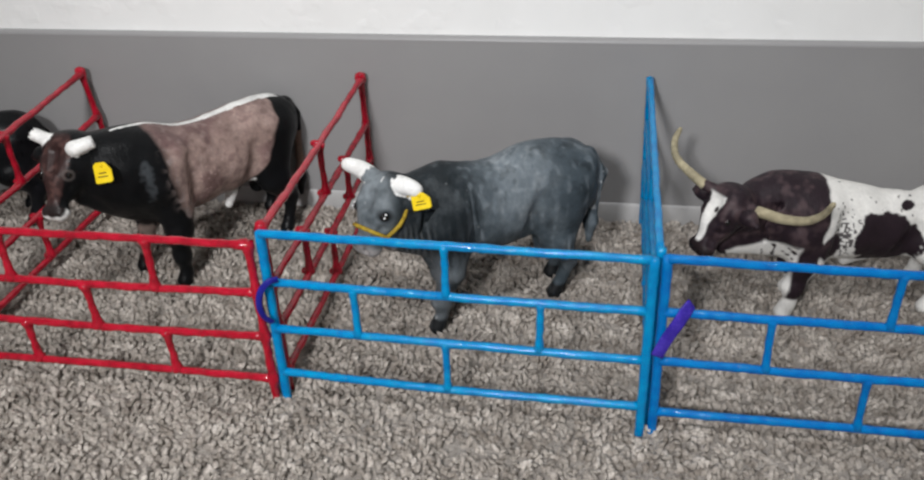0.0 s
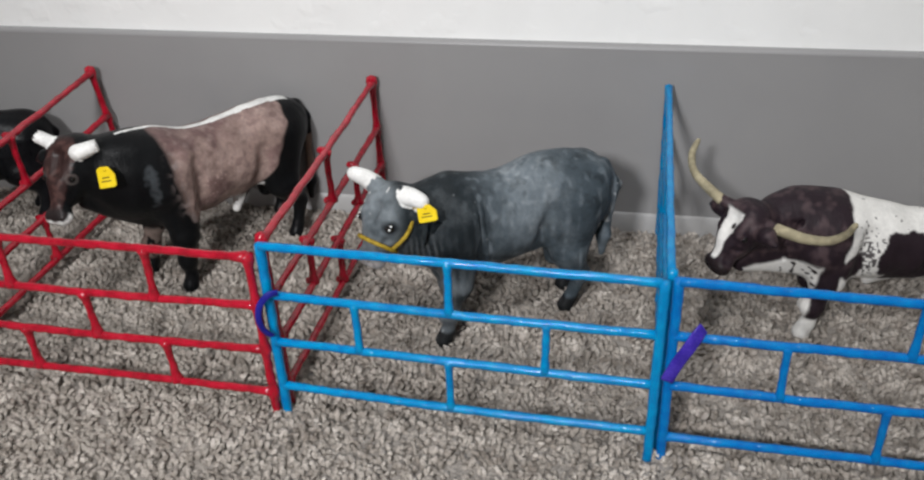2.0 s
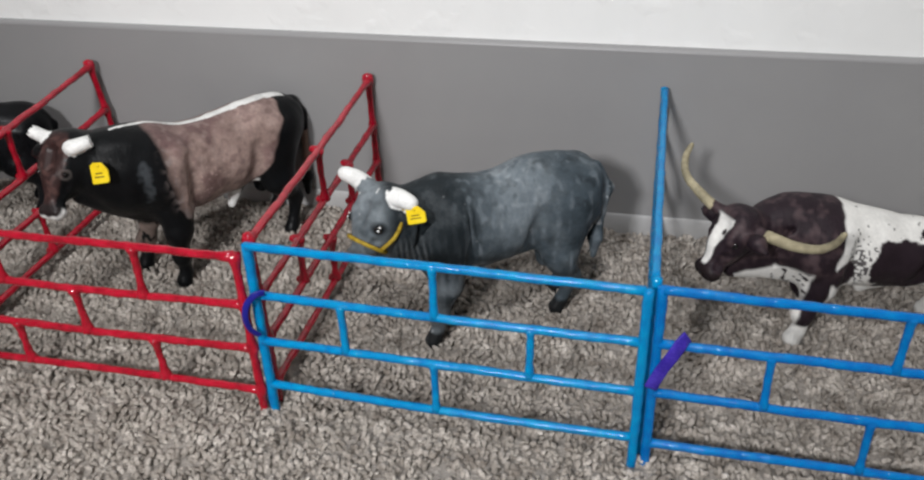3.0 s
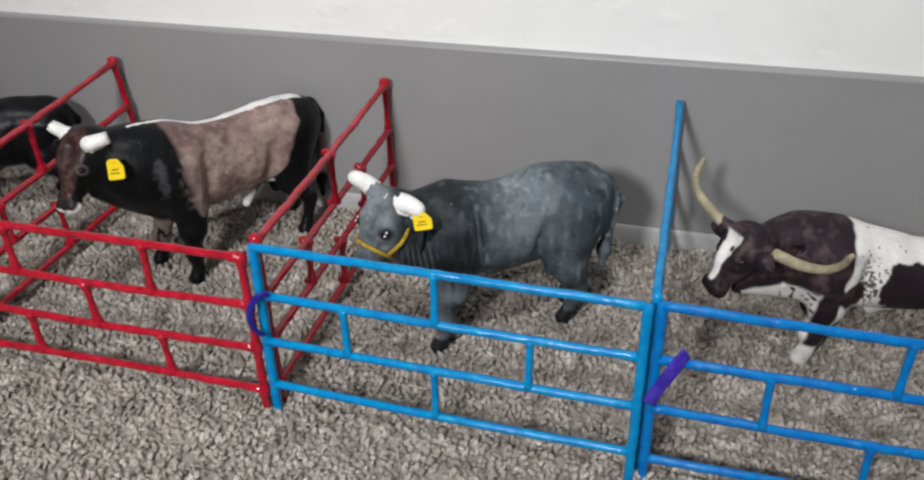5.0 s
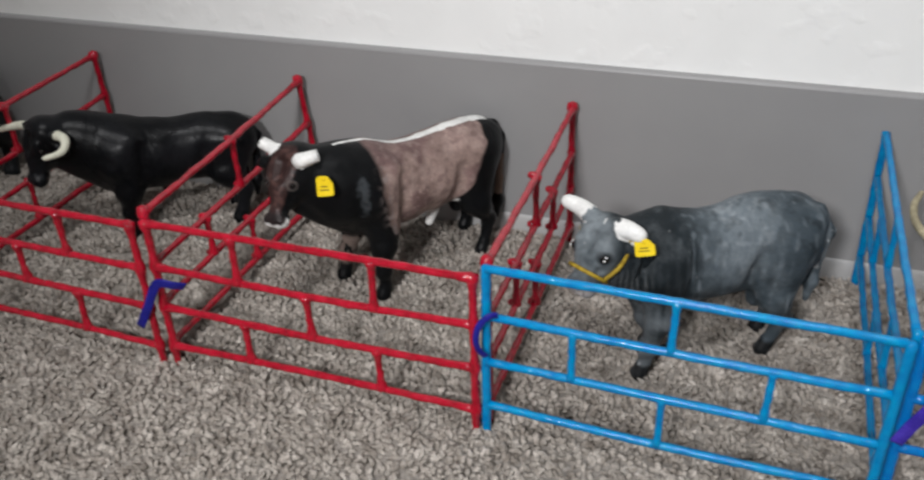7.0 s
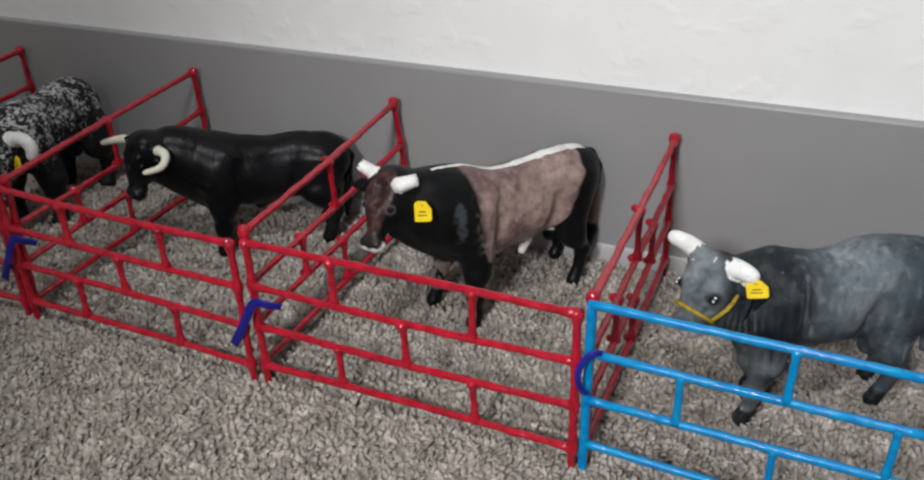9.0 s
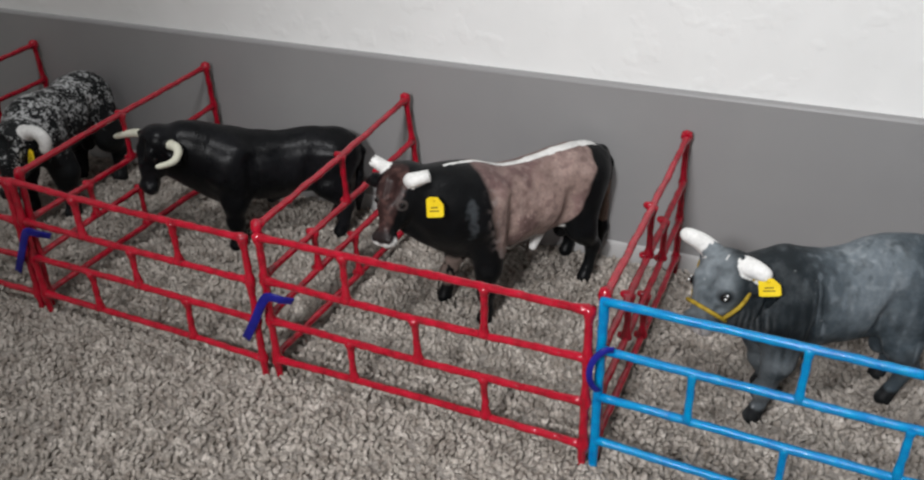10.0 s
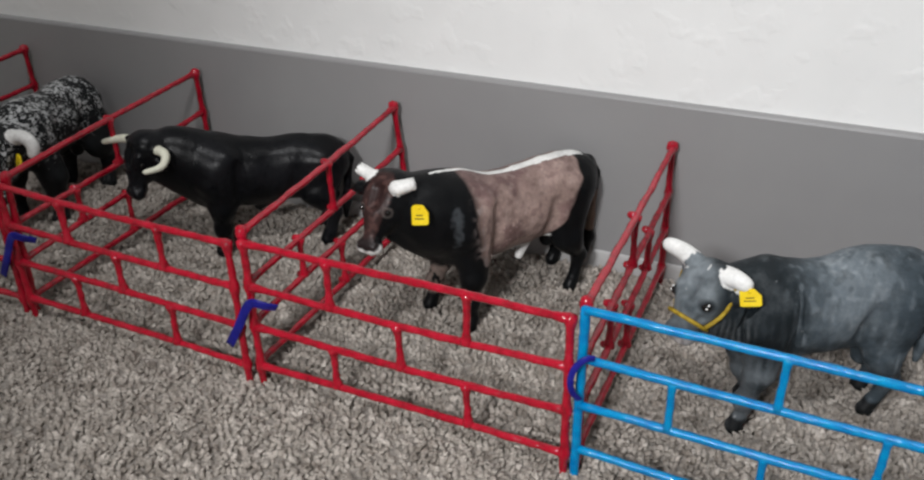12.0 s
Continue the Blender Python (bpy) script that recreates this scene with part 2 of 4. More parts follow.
# ---- carpet pile ----
def carpet_pile():
    """Thousands of short twisted yarn ends, each a leaning, swollen tuft."""
    rng = np.random.default_rng(5)
    step = 0.0028
    gx, gy = np.meshgrid(np.arange(-0.80, 0.50, step), np.arange(-0.40, -0.0015, step))
    n = gx.size
    base = np.stack([gx.ravel(), gy.ravel(), np.full(n, -0.0055)], 1)
    base[:, :2] += rng.uniform(-0.0014, 0.0014, (n, 2))
    base[:, 1] = np.minimum(base[:, 1], -0.002)
    # neighbours lean together, as trodden pile does
    swirl = np.array([(noise.noise(Vector((x * 75, y * 75, 0.3))), noise.noise(Vector((x * 75, y * 75, 7.7)))) for x, y in base[:, :2]])
    lean = rng.normal(0, 0.0017, (n, 2)) + swirl * 0.0026
    wall = base[:, 1] > -0.010
    lean[wall, 1] = -np.abs(lean[wall, 1])
    clump = np.array([noise.noise(Vector((x * 115, y * 115, 3.1))) for x, y in base[:, :2]])
    tall = rng.uniform(0.0068, 0.0083, n) + 0.0010 * swirl[:, 0] + 0.0022 * clump
    # pits where the pile parts
    pit = np.array([noise.noise(Vector((x * 210, y * 210, 12.4))) for x, y in base[:, :2]])
    tall -= 0.0030 * np.clip((-pit - 0.20) / 0.18, 0, 1)
    fat = rng.uniform(0.8, 1.45, n)
    turn = rng.uniform(0, 6.28, n)
    RINGS = ((0.0, 0.0013, 0.0), (0.50, 0.0017, 0.25), (0.80, 0.0016, 0.60), (0.98, 0.0010, 0.95))
    per = 4 * len(RINGS) + 1
    verts = np.zeros((n, per, 3), np.float32)
    for ring, (h, r, bend) in enumerate(RINGS):
        for k in range(4):
            a = turn + k * math.pi / 2 + ring * 0.6
            i = ring * 4 + k
            verts[:, i, 0] = base[:, 0] + lean[:, 0] * bend + np.cos(a) * r * fat
            verts[:, i, 1] = base[:, 1] + lean[:, 1] * bend + np.sin(a) * r * fat
            verts[:, i, 2] = base[:, 2] + tall * h
    verts[:, -1, :2] = base[:, :2] + lean * 1.1
    verts[:, -1, 2] = base[:, 2] + tall * 1.02
    verts[:, 4:] += rng.normal(0, 0.00030, verts[:, 4:].shape)
    quads = [(r * 4 + k, r * 4 + (k + 1) % 4, r * 4 + 4 + (k + 1) % 4, r * 4 + 4 + k) for r in range(len(RINGS) - 1) for k in range(4)]
    last = 4 * len(RINGS) - 4
    tris = [(last + k, last + (k + 1) % 4, per - 1) for k in range(4)]
    offs = (np.arange(n) * per)[:, None]
    loops = np.concatenate([(np.array(quads).ravel()[None] + offs), (np.array(tris).ravel()[None] + offs)], 1).ravel()
    sizes = np.tile([4] * len(quads) + [3] * 4, n)
    starts = np.concatenate([[0], np.cumsum(sizes)[:-1]])
    data = bpy.data.meshes.new("carpet_pile")
    data.vertices.add(n * per)
    data.vertices.foreach_set("co", verts.ravel())
    data.loops.add(len(loops))
    data.loops.foreach_set("vertex_index", loops.astype(np.int32))
    data.polygons.add(len(sizes))
    data.polygons.foreach_set("loop_start", starts.astype(np.int32))
    data.polygons.foreach_set("use_smooth", np.ones(len(sizes), bool))
    data.update(calc_edges=True)
    data.materials.append(CARPET)
    tagged(new("carpet_pile", data), "knobbly grey-beige twisted yarn tufts of the carpet", "carpet", kind="stuff")


carpet_pile()


# ---- fence panels ----
RED_BRACES = ((0, 0.283), (0, 0.714), (1, 0.500), (2, 0.279), (2, 0.709))
BLUE_BRACES = ((0, 0.492), (1, 0.240), (1, 0.733), (2, 0.481))


def fence_panel(a, b, tall, rails, braces, mat, style, label, group, seed, tilt=(0.0, 0.0), fall=0.0, nubs=False):
    """A toy corral panel from the foot a to the foot b: two posts, four rails, short braces between them.
    tilt: how far the top of either end hangs over sideways; fall: how much lower the rails lie at b."""
    length = math.hypot(b[0] - a[0], b[1] - a[1])
    thing = tagged(new("fence_panel"), label, "fence panel", group)
    thing.matrix_world = pose(a[0], a[1], 0, 0, 0, math.degrees(math.atan2(b[1] - a[1], b[0] - a[0])))
    red = style == "red"
    rp, rr, power, lump = (0.0022, 0.0021, 2.0, 0.0006) if red else (0.0022, 0.0019, 3.2, 0.0004)
    rng = random.Random(seed)

    def bar(name, pts, radii, extra=()):
        bm = bmesh.new()
        tube(bm, pts, radii, 12, power, lump)
        for more, sizes in extra:
            tube(bm, more, sizes, 10, 2.0, lump)
        for v in bm.verts:
            t = min(max(v.co.x / length, 0), 1)
            v.co.y += v.co.z / tall * (tilt[0] * (1 - t) + tilt[1] * t)
            v.co.z -= fall * t * min(max(v.co.z / 0.02, 0), 1)
        part(name, bm, mat, thing)

    for x in (0.0, length):
        pts = line((x, 0, -0.002), (x + rng.uniform(-0.0008, 0.0008), rng.uniform(-0.0008, 0.0008), tall), 30)
        radii = [rp * (1.0 + (0.55 * sum(math.exp(-((p.z - z) / 0.0035) ** 2) for z in rails) if red else 0.06)) for p in pts]
        if red:
            radii = [r * (1 + (0.34 if nubs and x else 0.06) * math.exp(-((tall - 0.0015 - p.z) / 0.0032) ** 2)) for r, p in zip(radii, pts)]
        bar("post", pts, radii)
    bows = []
    for z in rails:
        bow = rng.uniform(-0.0016, 0.0010)
        bows.append(bow)
        pts = line((rp * 0.3, 0, z), (length - rp * 0.3, 0, z), 44)
        radii = []
        for i, p in enumerate(pts):
            t = i / 44
            p.z += bow * 4 * t * (1 - t) + 0.0002 * noise.noise(Vector((p.x * 60, z * 90, seed)))
            p.y += 0.0003 * noise.noise(Vector((p.x * 40, seed * 3.1, z * 70)))
            near = math.exp(-(p.x / 0.005) ** 2) + math.exp(-((length - p.x) / 0.005) ** 2)
            swell = 0.07 * noise.noise(Vector((p.x * 90, seed * 1.7, z * 50))) if red else 0.0
            radii.append(rr * (1 + (0.45 if red else 0.15) * near + swell))
        bar("rail", pts, radii)
    for row, f in braces:
        x = f * length
        hi = rails[row] + bows[row] * 4 * f * (1 - f)
        lo = rails[row + 1] + bows[row + 1] * 4 * f * (1 - f)
        pts = line((x, 0, hi), (x + rng.uniform(-0.001, 0.001), 0, lo), 16)
        flare = 0.80 if red else 0.28
        radii = [rr * 0.94 * (1 + flare * (math.exp(-((hi - p.z) / 0.0042) ** 2) + math.exp(-((p.z - lo) / 0.0042) ** 2))) for p in pts]
        knobs = [([(x, 0, z), (x, 0.003, z + 0.0004), (x, 0.0046, z + 0.0006)], (0.0026, 0.0024, 0.0016)) for z in (hi, lo)] if nubs else ()
        bar("brace", pts, radii, knobs)
    return thing


RED_RAILS, BLUE_RAILS = (0.0962, 0.0682, 0.0412, 0.0132), (0.1020, 0.0742, 0.0457, 0.0172)
DIVIDER_RAILS = (0.1030, 0.0705, 0.0432, 0.0140)
DIVIDER_BRACES = ((0, 0.49), (1, 0.27), (1, 0.72), (2, 0.50))
red_label = "glossy red toy corral panel with four rails, standing on carpet"
blue_label = "bright blue toy corral panel with four rails, standing on carpet"
for i, (a, b, fall) in enumerate((((-0.1925, -0.2125), (-0.0035, -0.2125), 0.0), ((-0.3790, -0.2135), (-0.2015, -0.2145), 0.0028), ((-0.5680, -0.2140), (-0.3865, -0.2135), 0.0))):
    fence_panel(a, b, 0.0975 + 0.0015 * (i == 1), tuple(z + 0.0015 * (i == 1) for z in RED_RAILS), RED_BRACES, RED, "red", red_label, "red front panels", 3 + i, fall=fall)
for i, (a, b, tall, tilt, fall) in enumerate((((0.0015, -0.2040), (-0.0015, -0.0055), 0.1045, (0.0, 0.001), -0.002), ((-0.1970, -0.2075), (-0.1965, -0.0085), 0.1035, (-0.001, 0.0115), -0.0035), ((-0.3840, -0.2080), (-0.3865, -0.0075), 0.1040, (-0.005, 0.006), -0.0055), ((-0.5700, -0.2090), (-0.5800, -0.0060), 0.1040, (0.0, 0.005), -0.004))):
    fence_panel(a, b, tall, tuple(z + tall - 0.1063 for z in DIVIDER_RAILS), DIVIDER_BRACES, RED, "red", "glossy red toy corral panel dividing two pens", "red dividing panels", 13 + i, tilt, fall, nubs=True)
fence_panel((0.0020, -0.2110), (0.1883, -0.2155), 0.1028, BLUE_RAILS, BLUE_BRACES, BLUE, "blue", blue_label, "blue front panels", 23)
fence_panel((0.1945, -0.2130), (0.3830, -0.2150), 0.1025, (0.1018, 0.0725, 0.0445, 0.0125), ((0, 0.523), (1, 0.258), (1, 0.78), (2, 0.50)), DEEP_BLUE, "blue", blue_label.replace("bright", "deep"), "blue front panels", 24)
fence_panel((0.1915, -0.2060), (0.1910, -0.0065), 0.1030, tuple(z - 0.0005 for z in BLUE_RAILS), BLUE_BRACES, BLUE, "blue", "bright blue toy corral panel dividing two pens", "blue dividing panels", 31, (0.0, 0.0015), -0.0058)


# ---- ties that bind the posts ----
def tie(name, pts, mat, label, wide=0.0054, thin=0.0012):
    bm = bmesh.new()
    pts = [Vector(p) for p in pts]
    fine = []
    for i in range(len(pts) - 1):
        p0, p1, p2, p3 = pts[max(i - 1, 0)], pts[i], pts[i + 1], pts[min(i + 2, len(pts) - 1)]
        for s in range(6):
            t = s / 6
            fine.append(0.5 * ((2 * p1) + (p2 - p0) * t + (2 * p0 - 5 * p1 + 4 * p2 - p3) * t * t + (3 * p1 - p0 - 3 * p2 + p3) * t ** 3))
    fine.append(pts[-1])
    rows = []
    for i, p in enumerate(fine):
        d = (fine[min(i + 1, len(fine) - 1)] - fine[max(i - 1, 0)]).normalized()
        u = d.cross(Vector((0, -1, 0)))
        u = u.normalized() if u.length > 0.2 else Vector((0, 0, 1))
        w = d.cross(u).normalized()
        rows.append([bm.verts.new(p + u * wide / 2 * a + w * thin / 2 * c) for a, c in ((-1, -0.6), (-0.8, -1), (0.8, -1), (1, -0.6), (1, 0.6), (0.8, 1), (-0.8, 1), (-1, 0.6))])
    for a, b in zip(rows, rows[1:]):
        for k in range(8):
            bm.faces.new((a[k], a[(k + 1) % 8], b[(k + 1) % 8], b[k]))
    bm.faces.new(rows[0])
    bm.faces.new(rows[-1][::-1])
    return tagged(mesh_object(name, bm, mat), label, "tie", "ties on the fence posts")


for x, up in ((-0.1925, 0.0), (-0.3760, 0.004)):
    tie("tie", [(x + 0.0175, -0.2130, 0.0585 + up), (x + 0.0130, -0.2175, 0.0612 + up), (x + 0.0070, -0.2195, 0.0628 + up), (x + 0.0020, -0.2195, 0.0590 + up), (x - 0.0050, -0.2200, 0.0455 + up), (x - 0.0145, -0.2200, 0.0290 + up)], NAVY, "dark blue plastic tie with a loose end around red posts")
tie("tie", [(0.0095, -0.2140, 0.0780), (0.0055, -0.2165, 0.0778), (0.0012, -0.2182, 0.0725), (-0.0004, -0.2188, 0.0650), (0.0008, -0.2183, 0.0580), (0.0036, -0.2160, 0.0530)], NAVY, "dark blue plastic tie around a red and a blue post", 0.0032)
tie("tie", [(0.2072, -0.2122, 0.0775), (0.2050, -0.2148, 0.0755), (0.2018, -0.2160, 0.0690), (0.1975, -0.2162, 0.0600), (0.1936, -0.2158, 0.0490)], VIOLET, "violet-blue tie around two blue posts", 0.0058)


# ---- bull figures ----
class Clay:
    """A lump of modelling clay: rounded bars and balls blended into one skin, in millimetres."""

    def __init__(self, lo, hi, step=0.9):
        self.lo, self.step = np.array(lo, float), step
        self.axes = [np.arange(lo[i], hi[i], step, dtype=np.float32) for i in range(3)]
        self.f = np.full([len(a) for a in self.axes], 9.0, np.float32)

    def add(self, a, b, r1, r2, k=4.0, wide=1.0, cut=False, sawn=False):
        a, b = np.array(a, float), np.array(b, float)
        r = max(r1, r2) + k + 6
        cutout = []
        for i in range(3):
            w = wide if i == 1 and wide > 1 else 1.0
            i0 = int(np.clip(np.floor((min(a[i], b[i]) - r * w - self.lo[i]) / self.step), 0, len(self.axes[i]) - 1))
            i1 = int(np.clip(np.ceil((max(a[i], b[i]) + r * w - self.lo[i]) / self.step), i0 + 1, len(self.axes[i])))
            cutout.append(slice(i0, i1))
        x, y, z = np.meshgrid(*[self.axes[i][cutout[i]] for i in range(3)], indexing="ij", sparse=True)
        d = b - a
        t = ((x - a[0]) * d[0] + (y - a[1]) * d[1] + (z - a[2]) * d[2]) / max(d @ d, 1e-6)
        past = (t - 1) * np.sqrt(d @ d)
        t = np.clip(t, 0, None if sawn else 1)
        q = np.sqrt((x - a[0] - t * d[0]) ** 2 + ((y - a[1] - t * d[1]) / wide) ** 2 + (z - a[2] - t * d[2]) ** 2) - (r1 + np.minimum(t, 1) * (r2 - r1))
        if sawn:   # a ragged, flat end
            q = np.maximum(q, past + 0.9 * np.sin(1.7 * y + 2.3 * z) + 0.6 * np.sin(3.1 * x - 1.3 * z))
        q *= min(wide, 1.0)
        f = self.f[tuple(cutout)]
        if cut:
            h = np.clip(0.5 - 0.5 * (f + q) / k, 0, 1)
            out = f * (1 - h) + (-q) * h + k * h * (1 - h)
        else:
            h = np.clip(0.5 + 0.5 * (q - f) / k, 0, 1)
            out = q * (1 - h) + f * h - k * h * (1 - h)
        self.f[tuple(cutout)] = out

    def chain(self, pts, radii, k=3.0, wide=1.0):
        for i in range(len(pts) - 1):
            self.add(pts[i], pts[i + 1], radii[i], radii[i + 1], k, wide)

    def skin(self):
        """Vertices in millimetres and quads of the zero surface."""
        f = self.f
        s = f < 0
        nx, ny, nz = f.shape
        c = [(i, j, k) for i in (0, 1) for j in (0, 1) for k in (0, 1)]
        view = {q: f[q[0]:nx - 1 + q[0], q[1]:ny - 1 + q[1], q[2]:nz - 1 + q[2]] for q in c}
        count = sum((view[q] < 0).astype(np.int8) for q in c)
        cells = np.argwhere((count > 0) & (count < 8))
        ids = np.full((nx - 1, ny - 1, nz - 1), -1, np.int64)
        ids[tuple(cells.T)] = np.arange(len(cells))
        vals = {q: view[q][tuple(cells.T)] for q in c}
        total, hits = np.zeros((len(cells), 3)), np.zeros(len(cells))
        for q in c:
            for ax in range(3):
                if q[ax] == 0:
                    e = list(q)
                    e[ax] = 1
                    a, b = vals[q], vals[tuple(e)]
                    cross = (a < 0) != (b < 0)
                    t = np.where(cross, a / np.where(cross, a - b, 1), 0)
                    p = np.tile(np.array(q, float), (len(cells), 1))
                    p[:, ax] = t
                    total += p * cross[:, None]
                    hits += cross
        verts = self.lo + self.step * (cells + total / hits[:, None])
        quads = []
        for ax in range(3):
            u, v = (ax + 1) % 3, (ax + 2) % 3
            lo_, hi_ = [slice(None)] * 3, [slice(None)] * 3
            lo_[ax], hi_[ax] = slice(0, -1), slice(1, None)
            edge = s[tuple(lo_)] != s[tuple(hi_)]
            at = np.argwhere(edge)
            ok = (at[:, u] > 0) & (at[:, v] > 0) & (at[:, u] < f.shape[u] - 1) & (at[:, v] < f.shape[v] - 1)
            at = at[ok]
            du, dv = np.eye(3, dtype=int)[u], np.eye(3, dtype=int)[v]
            quad = np.stack([ids[tuple((at - o).T)] for o in (du + dv, dv, 0 * du, du)], 1)
            flip = ~s[tuple(at.T)]
            quad[flip] = quad[flip][:, ::-1]
            quads.append(quad)
        return verts, np.concatenate(quads)


def fuzz(p, scale, seed=0.0):
    """Smooth noise in -1..1 at points in millimetres."""
    return np.array([noise.noise(Vector((q[0] * scale + seed, q[1] * scale + seed * 1.7, q[2] * scale))) for q in p])


def dist_chain(p, pts):
    """Distance in millimetres from points to a broken line."""
    best = np.full(len(p), 1e9)
    for a, b in zip(pts, pts[1:]):
        a, b = np.array(a, float), np.array(b, float)
        d = b - a
        t = np.clip(((p - a) @ d) / (d @ d), 0, 1)
        best = np.minimum(best, np.linalg.norm(p - a - t[:, None] * d, axis=1))
    return best


def bull(spec):
    """One cast bull: head towards +x, its left side towards +y, hooves at z = 0 (millimetres), then placed."""
    g = spec.get
    c = Clay((-96, -72, -2), (132, 78, 140), 0.9)
    f, h, w, wide = g("front", 40), g("hind", -40), g("width", 14), g("wide", 0.82)
    body = g("body")
    # trunk: stations of x, back and belly
    mids = [(x, 0, (t + b) / 2) for x, t, b in body]
    c.chain(mids, [(t - b) / 2 for x, t, b in body], 5, wide)

    def at(x):
        t = float(np.interp(x, [q[0] for q in body], [q[1] for q in body]))
        b = float(np.interp(x, [q[0] for q in body], [q[2] for q in body]))
        return t, b, (t - b) / 2 * wide

    top, belly = at(0)[:2]
    mid = (top + belly) / 2
    ft, fb, fw = at(f)
    ht, hb, hw = at(h)
    if g("hump"):
        c.add((f - 3, 0, ft - 4), (f - 16, 0, ft - 6.5), g("hump"), g("hump") * 0.85, 6, 0.9)
    # shoulders, thighs, legs; each leg may step by (ahead, outwards)
    steps = g("steps", ((0, 0), (0, 0), (0, 0), (0, 0)))
    thick = g("leg", 1.0)
    for side, fs, hs in ((1, steps[0], steps[2]), (-1, steps[1], steps[3])):
        y = side * w
        c.add((f - 2, side * (fw - 12), (ft + fb) / 2 + 5), (f - 1, y * 0.95, 36), 15, 10.5 * thick, 8)
        c.chain([(f, y, 36), (f + 1 + fs[0] * 0.5, y + side * fs[1] * 0.5, 20), (f + fs[0], y + side * fs[1], 7)], [9.5 * thick, 6.4 * thick, 5.2 * thick], 5)
        c.add((f + 1 + fs[0], y + side * fs[1], 19.5), (f + 1.5 + fs[0] * 0.6, y + side * fs[1] * 0.6, 21), 6.6 * thick, 6.4 * thick, 3)
        c.add((f + 1 + fs[0], y + side * fs[1], 7), (f + 2.8 + fs[0], y + side * fs[1], 2), 5.6 * thick, 7.0 * thick, 2)
        c.add((h - 4, side * max(hw - 13, 6), (ht + hb) / 2 + 1), (h + 1, y * 0.95, 38), 16.5, 11.5 * thick, 8)
        c.chain([(h + 1, y, 40), (h - 8 + hs[0] * 0.5, y + side * hs[1] * 0.5, 25), (h - 4 + hs[0], y + side * hs[1], 7)], [11 * thick, 6.2 * thick, 5.2 * thick], 5)
        c.add((h - 3 + hs[0], y + side * hs[1], 7), (h - 0.8 + hs[0], y + side * hs[1], 2), 5.4 * thick, 6.8 * thick, 2)
        # shoulder blade, elbow, pin bone, stifle
        c.add((f - 9, side * (fw - 6), ft - 14), (f + 5, side * (fw - 3.5), (ft + fb) / 2 - 4), 6, 7.5, 6)
        c.add((f - 8, side * (fw - 6), fb + 10), (f - 4, side * (w + 0.5), 38), 7, 7 * thick, 5)
        c.add((h + 9, side * (hw * 0.55), ht - 10), (h + 14, side * (hw * 0.66), ht - 13), 4.5, 4, 6)
        c.add((h + 12, side * (hw - 7), (ht + hb) / 2 - 8), (h + 9, side * (w + 0.5), 42), 9 * g("stifle", 1.0), 8 * thick * g("stifle", 1.0), 6)
        # cloven hooves
        c.add((f + 11 + fs[0], y + side * fs[1], 0), (f + 6.5 + fs[0], y + side * fs[1], 7), 0.9, 0.5, 1.2, cut=True)
        c.add((h + 7.5 + hs[0], y + side * hs[1], 0), (h + 3 + hs[0], y + side * hs[1], 7), 0.9, 0.5, 1.2, cut=True)
        # creases behind the shoulder and before the thigh
        t, b, ww = at(f - 17)
        c.add((f - 17, side * (ww + 2.2), (t + b) / 2 + 12), (f - 14, side * (ww + 2.0), (t + b) / 2 - 16), 3.0, 3.2, 5, cut=True)
        t, b, ww = at(h + 19)
        c.add((h + 17, side * (ww + 3.0), (t + b) / 2 + 4), (h + 22, side * (ww + 0.5), b + 6), 3.4, 3.6, 6, cut=True)
    # square rump
    if g("rump"):
        x, y, z, r = g("rump")
        c.add((x, y, z), (x, -y, z), r, r, 4)
        c.add((x, y, z - 18), (x, -y, z - 18), r, r, 4)
    # neck and dewlap
    poll = np.array(g("poll"), float)
    lx, lt, lb = body[-1]
    c.add((lx - 4, 0, (lt + lb) / 2 + 2), poll + np.array((-7, -poll[1] * 0.3, -9)), (lt - lb) / 2 - 1, g("neck", 15), 9, 0.85)
    c.add((f + 8, 0, fb + 8), poll + np.array((-4, -poll[1] * 0.3, g("throat", -30))), 10, 6, 9, 0.6)
    for k in range(g("folds", 0)):
        q = k / max(g("folds", 0) - 1, 1)
        for side in (1, -1):
            x0 = lx - 2 + 9 * q
            yy = (lt - lb) / 2 * 0.82 - 1.5 * q + 0.5
            c.add((x0, side * yy + poll[1] * 0.25 * q, (lt + lb) / 2 + 9), (x0 + 5, side * (yy - 2) + poll[1] * 0.25 * q, (lt + lb) / 2 - 14), 1.3, 1.3, 1.6, cut=True)
    # the head's own axes: yaw turns to its left, nod lowers the nose
    turn = Euler((0, radians(g("nod", 52)), radians(g("yaw", 0)))).to_matrix()
    side_ = Euler((0, 0, radians(g("yaw", 0)))).to_matrix()
    R, S = np.array(turn), np.array(side_)
    hs_, long_ = g("head", 1.0), g("long", 1.0)

    def hd(x, y, z):
        return poll + R @ (np.array((x * long_, y, z)) * hs_)

    def hp(x, y, z):
        return poll + S @ np.array((x, y, z), float)

    c.add(hd(-1, 4, -5), hd(-1, -4, -5), 11 * hs_, 11 * hs_, 6)
    c.add(hd(0, 0, -6), hd(16, 0, -6), 13 * hs_, 10.5 * hs_, 6)
    mz = hs_ * g("muzzle", 0.86)
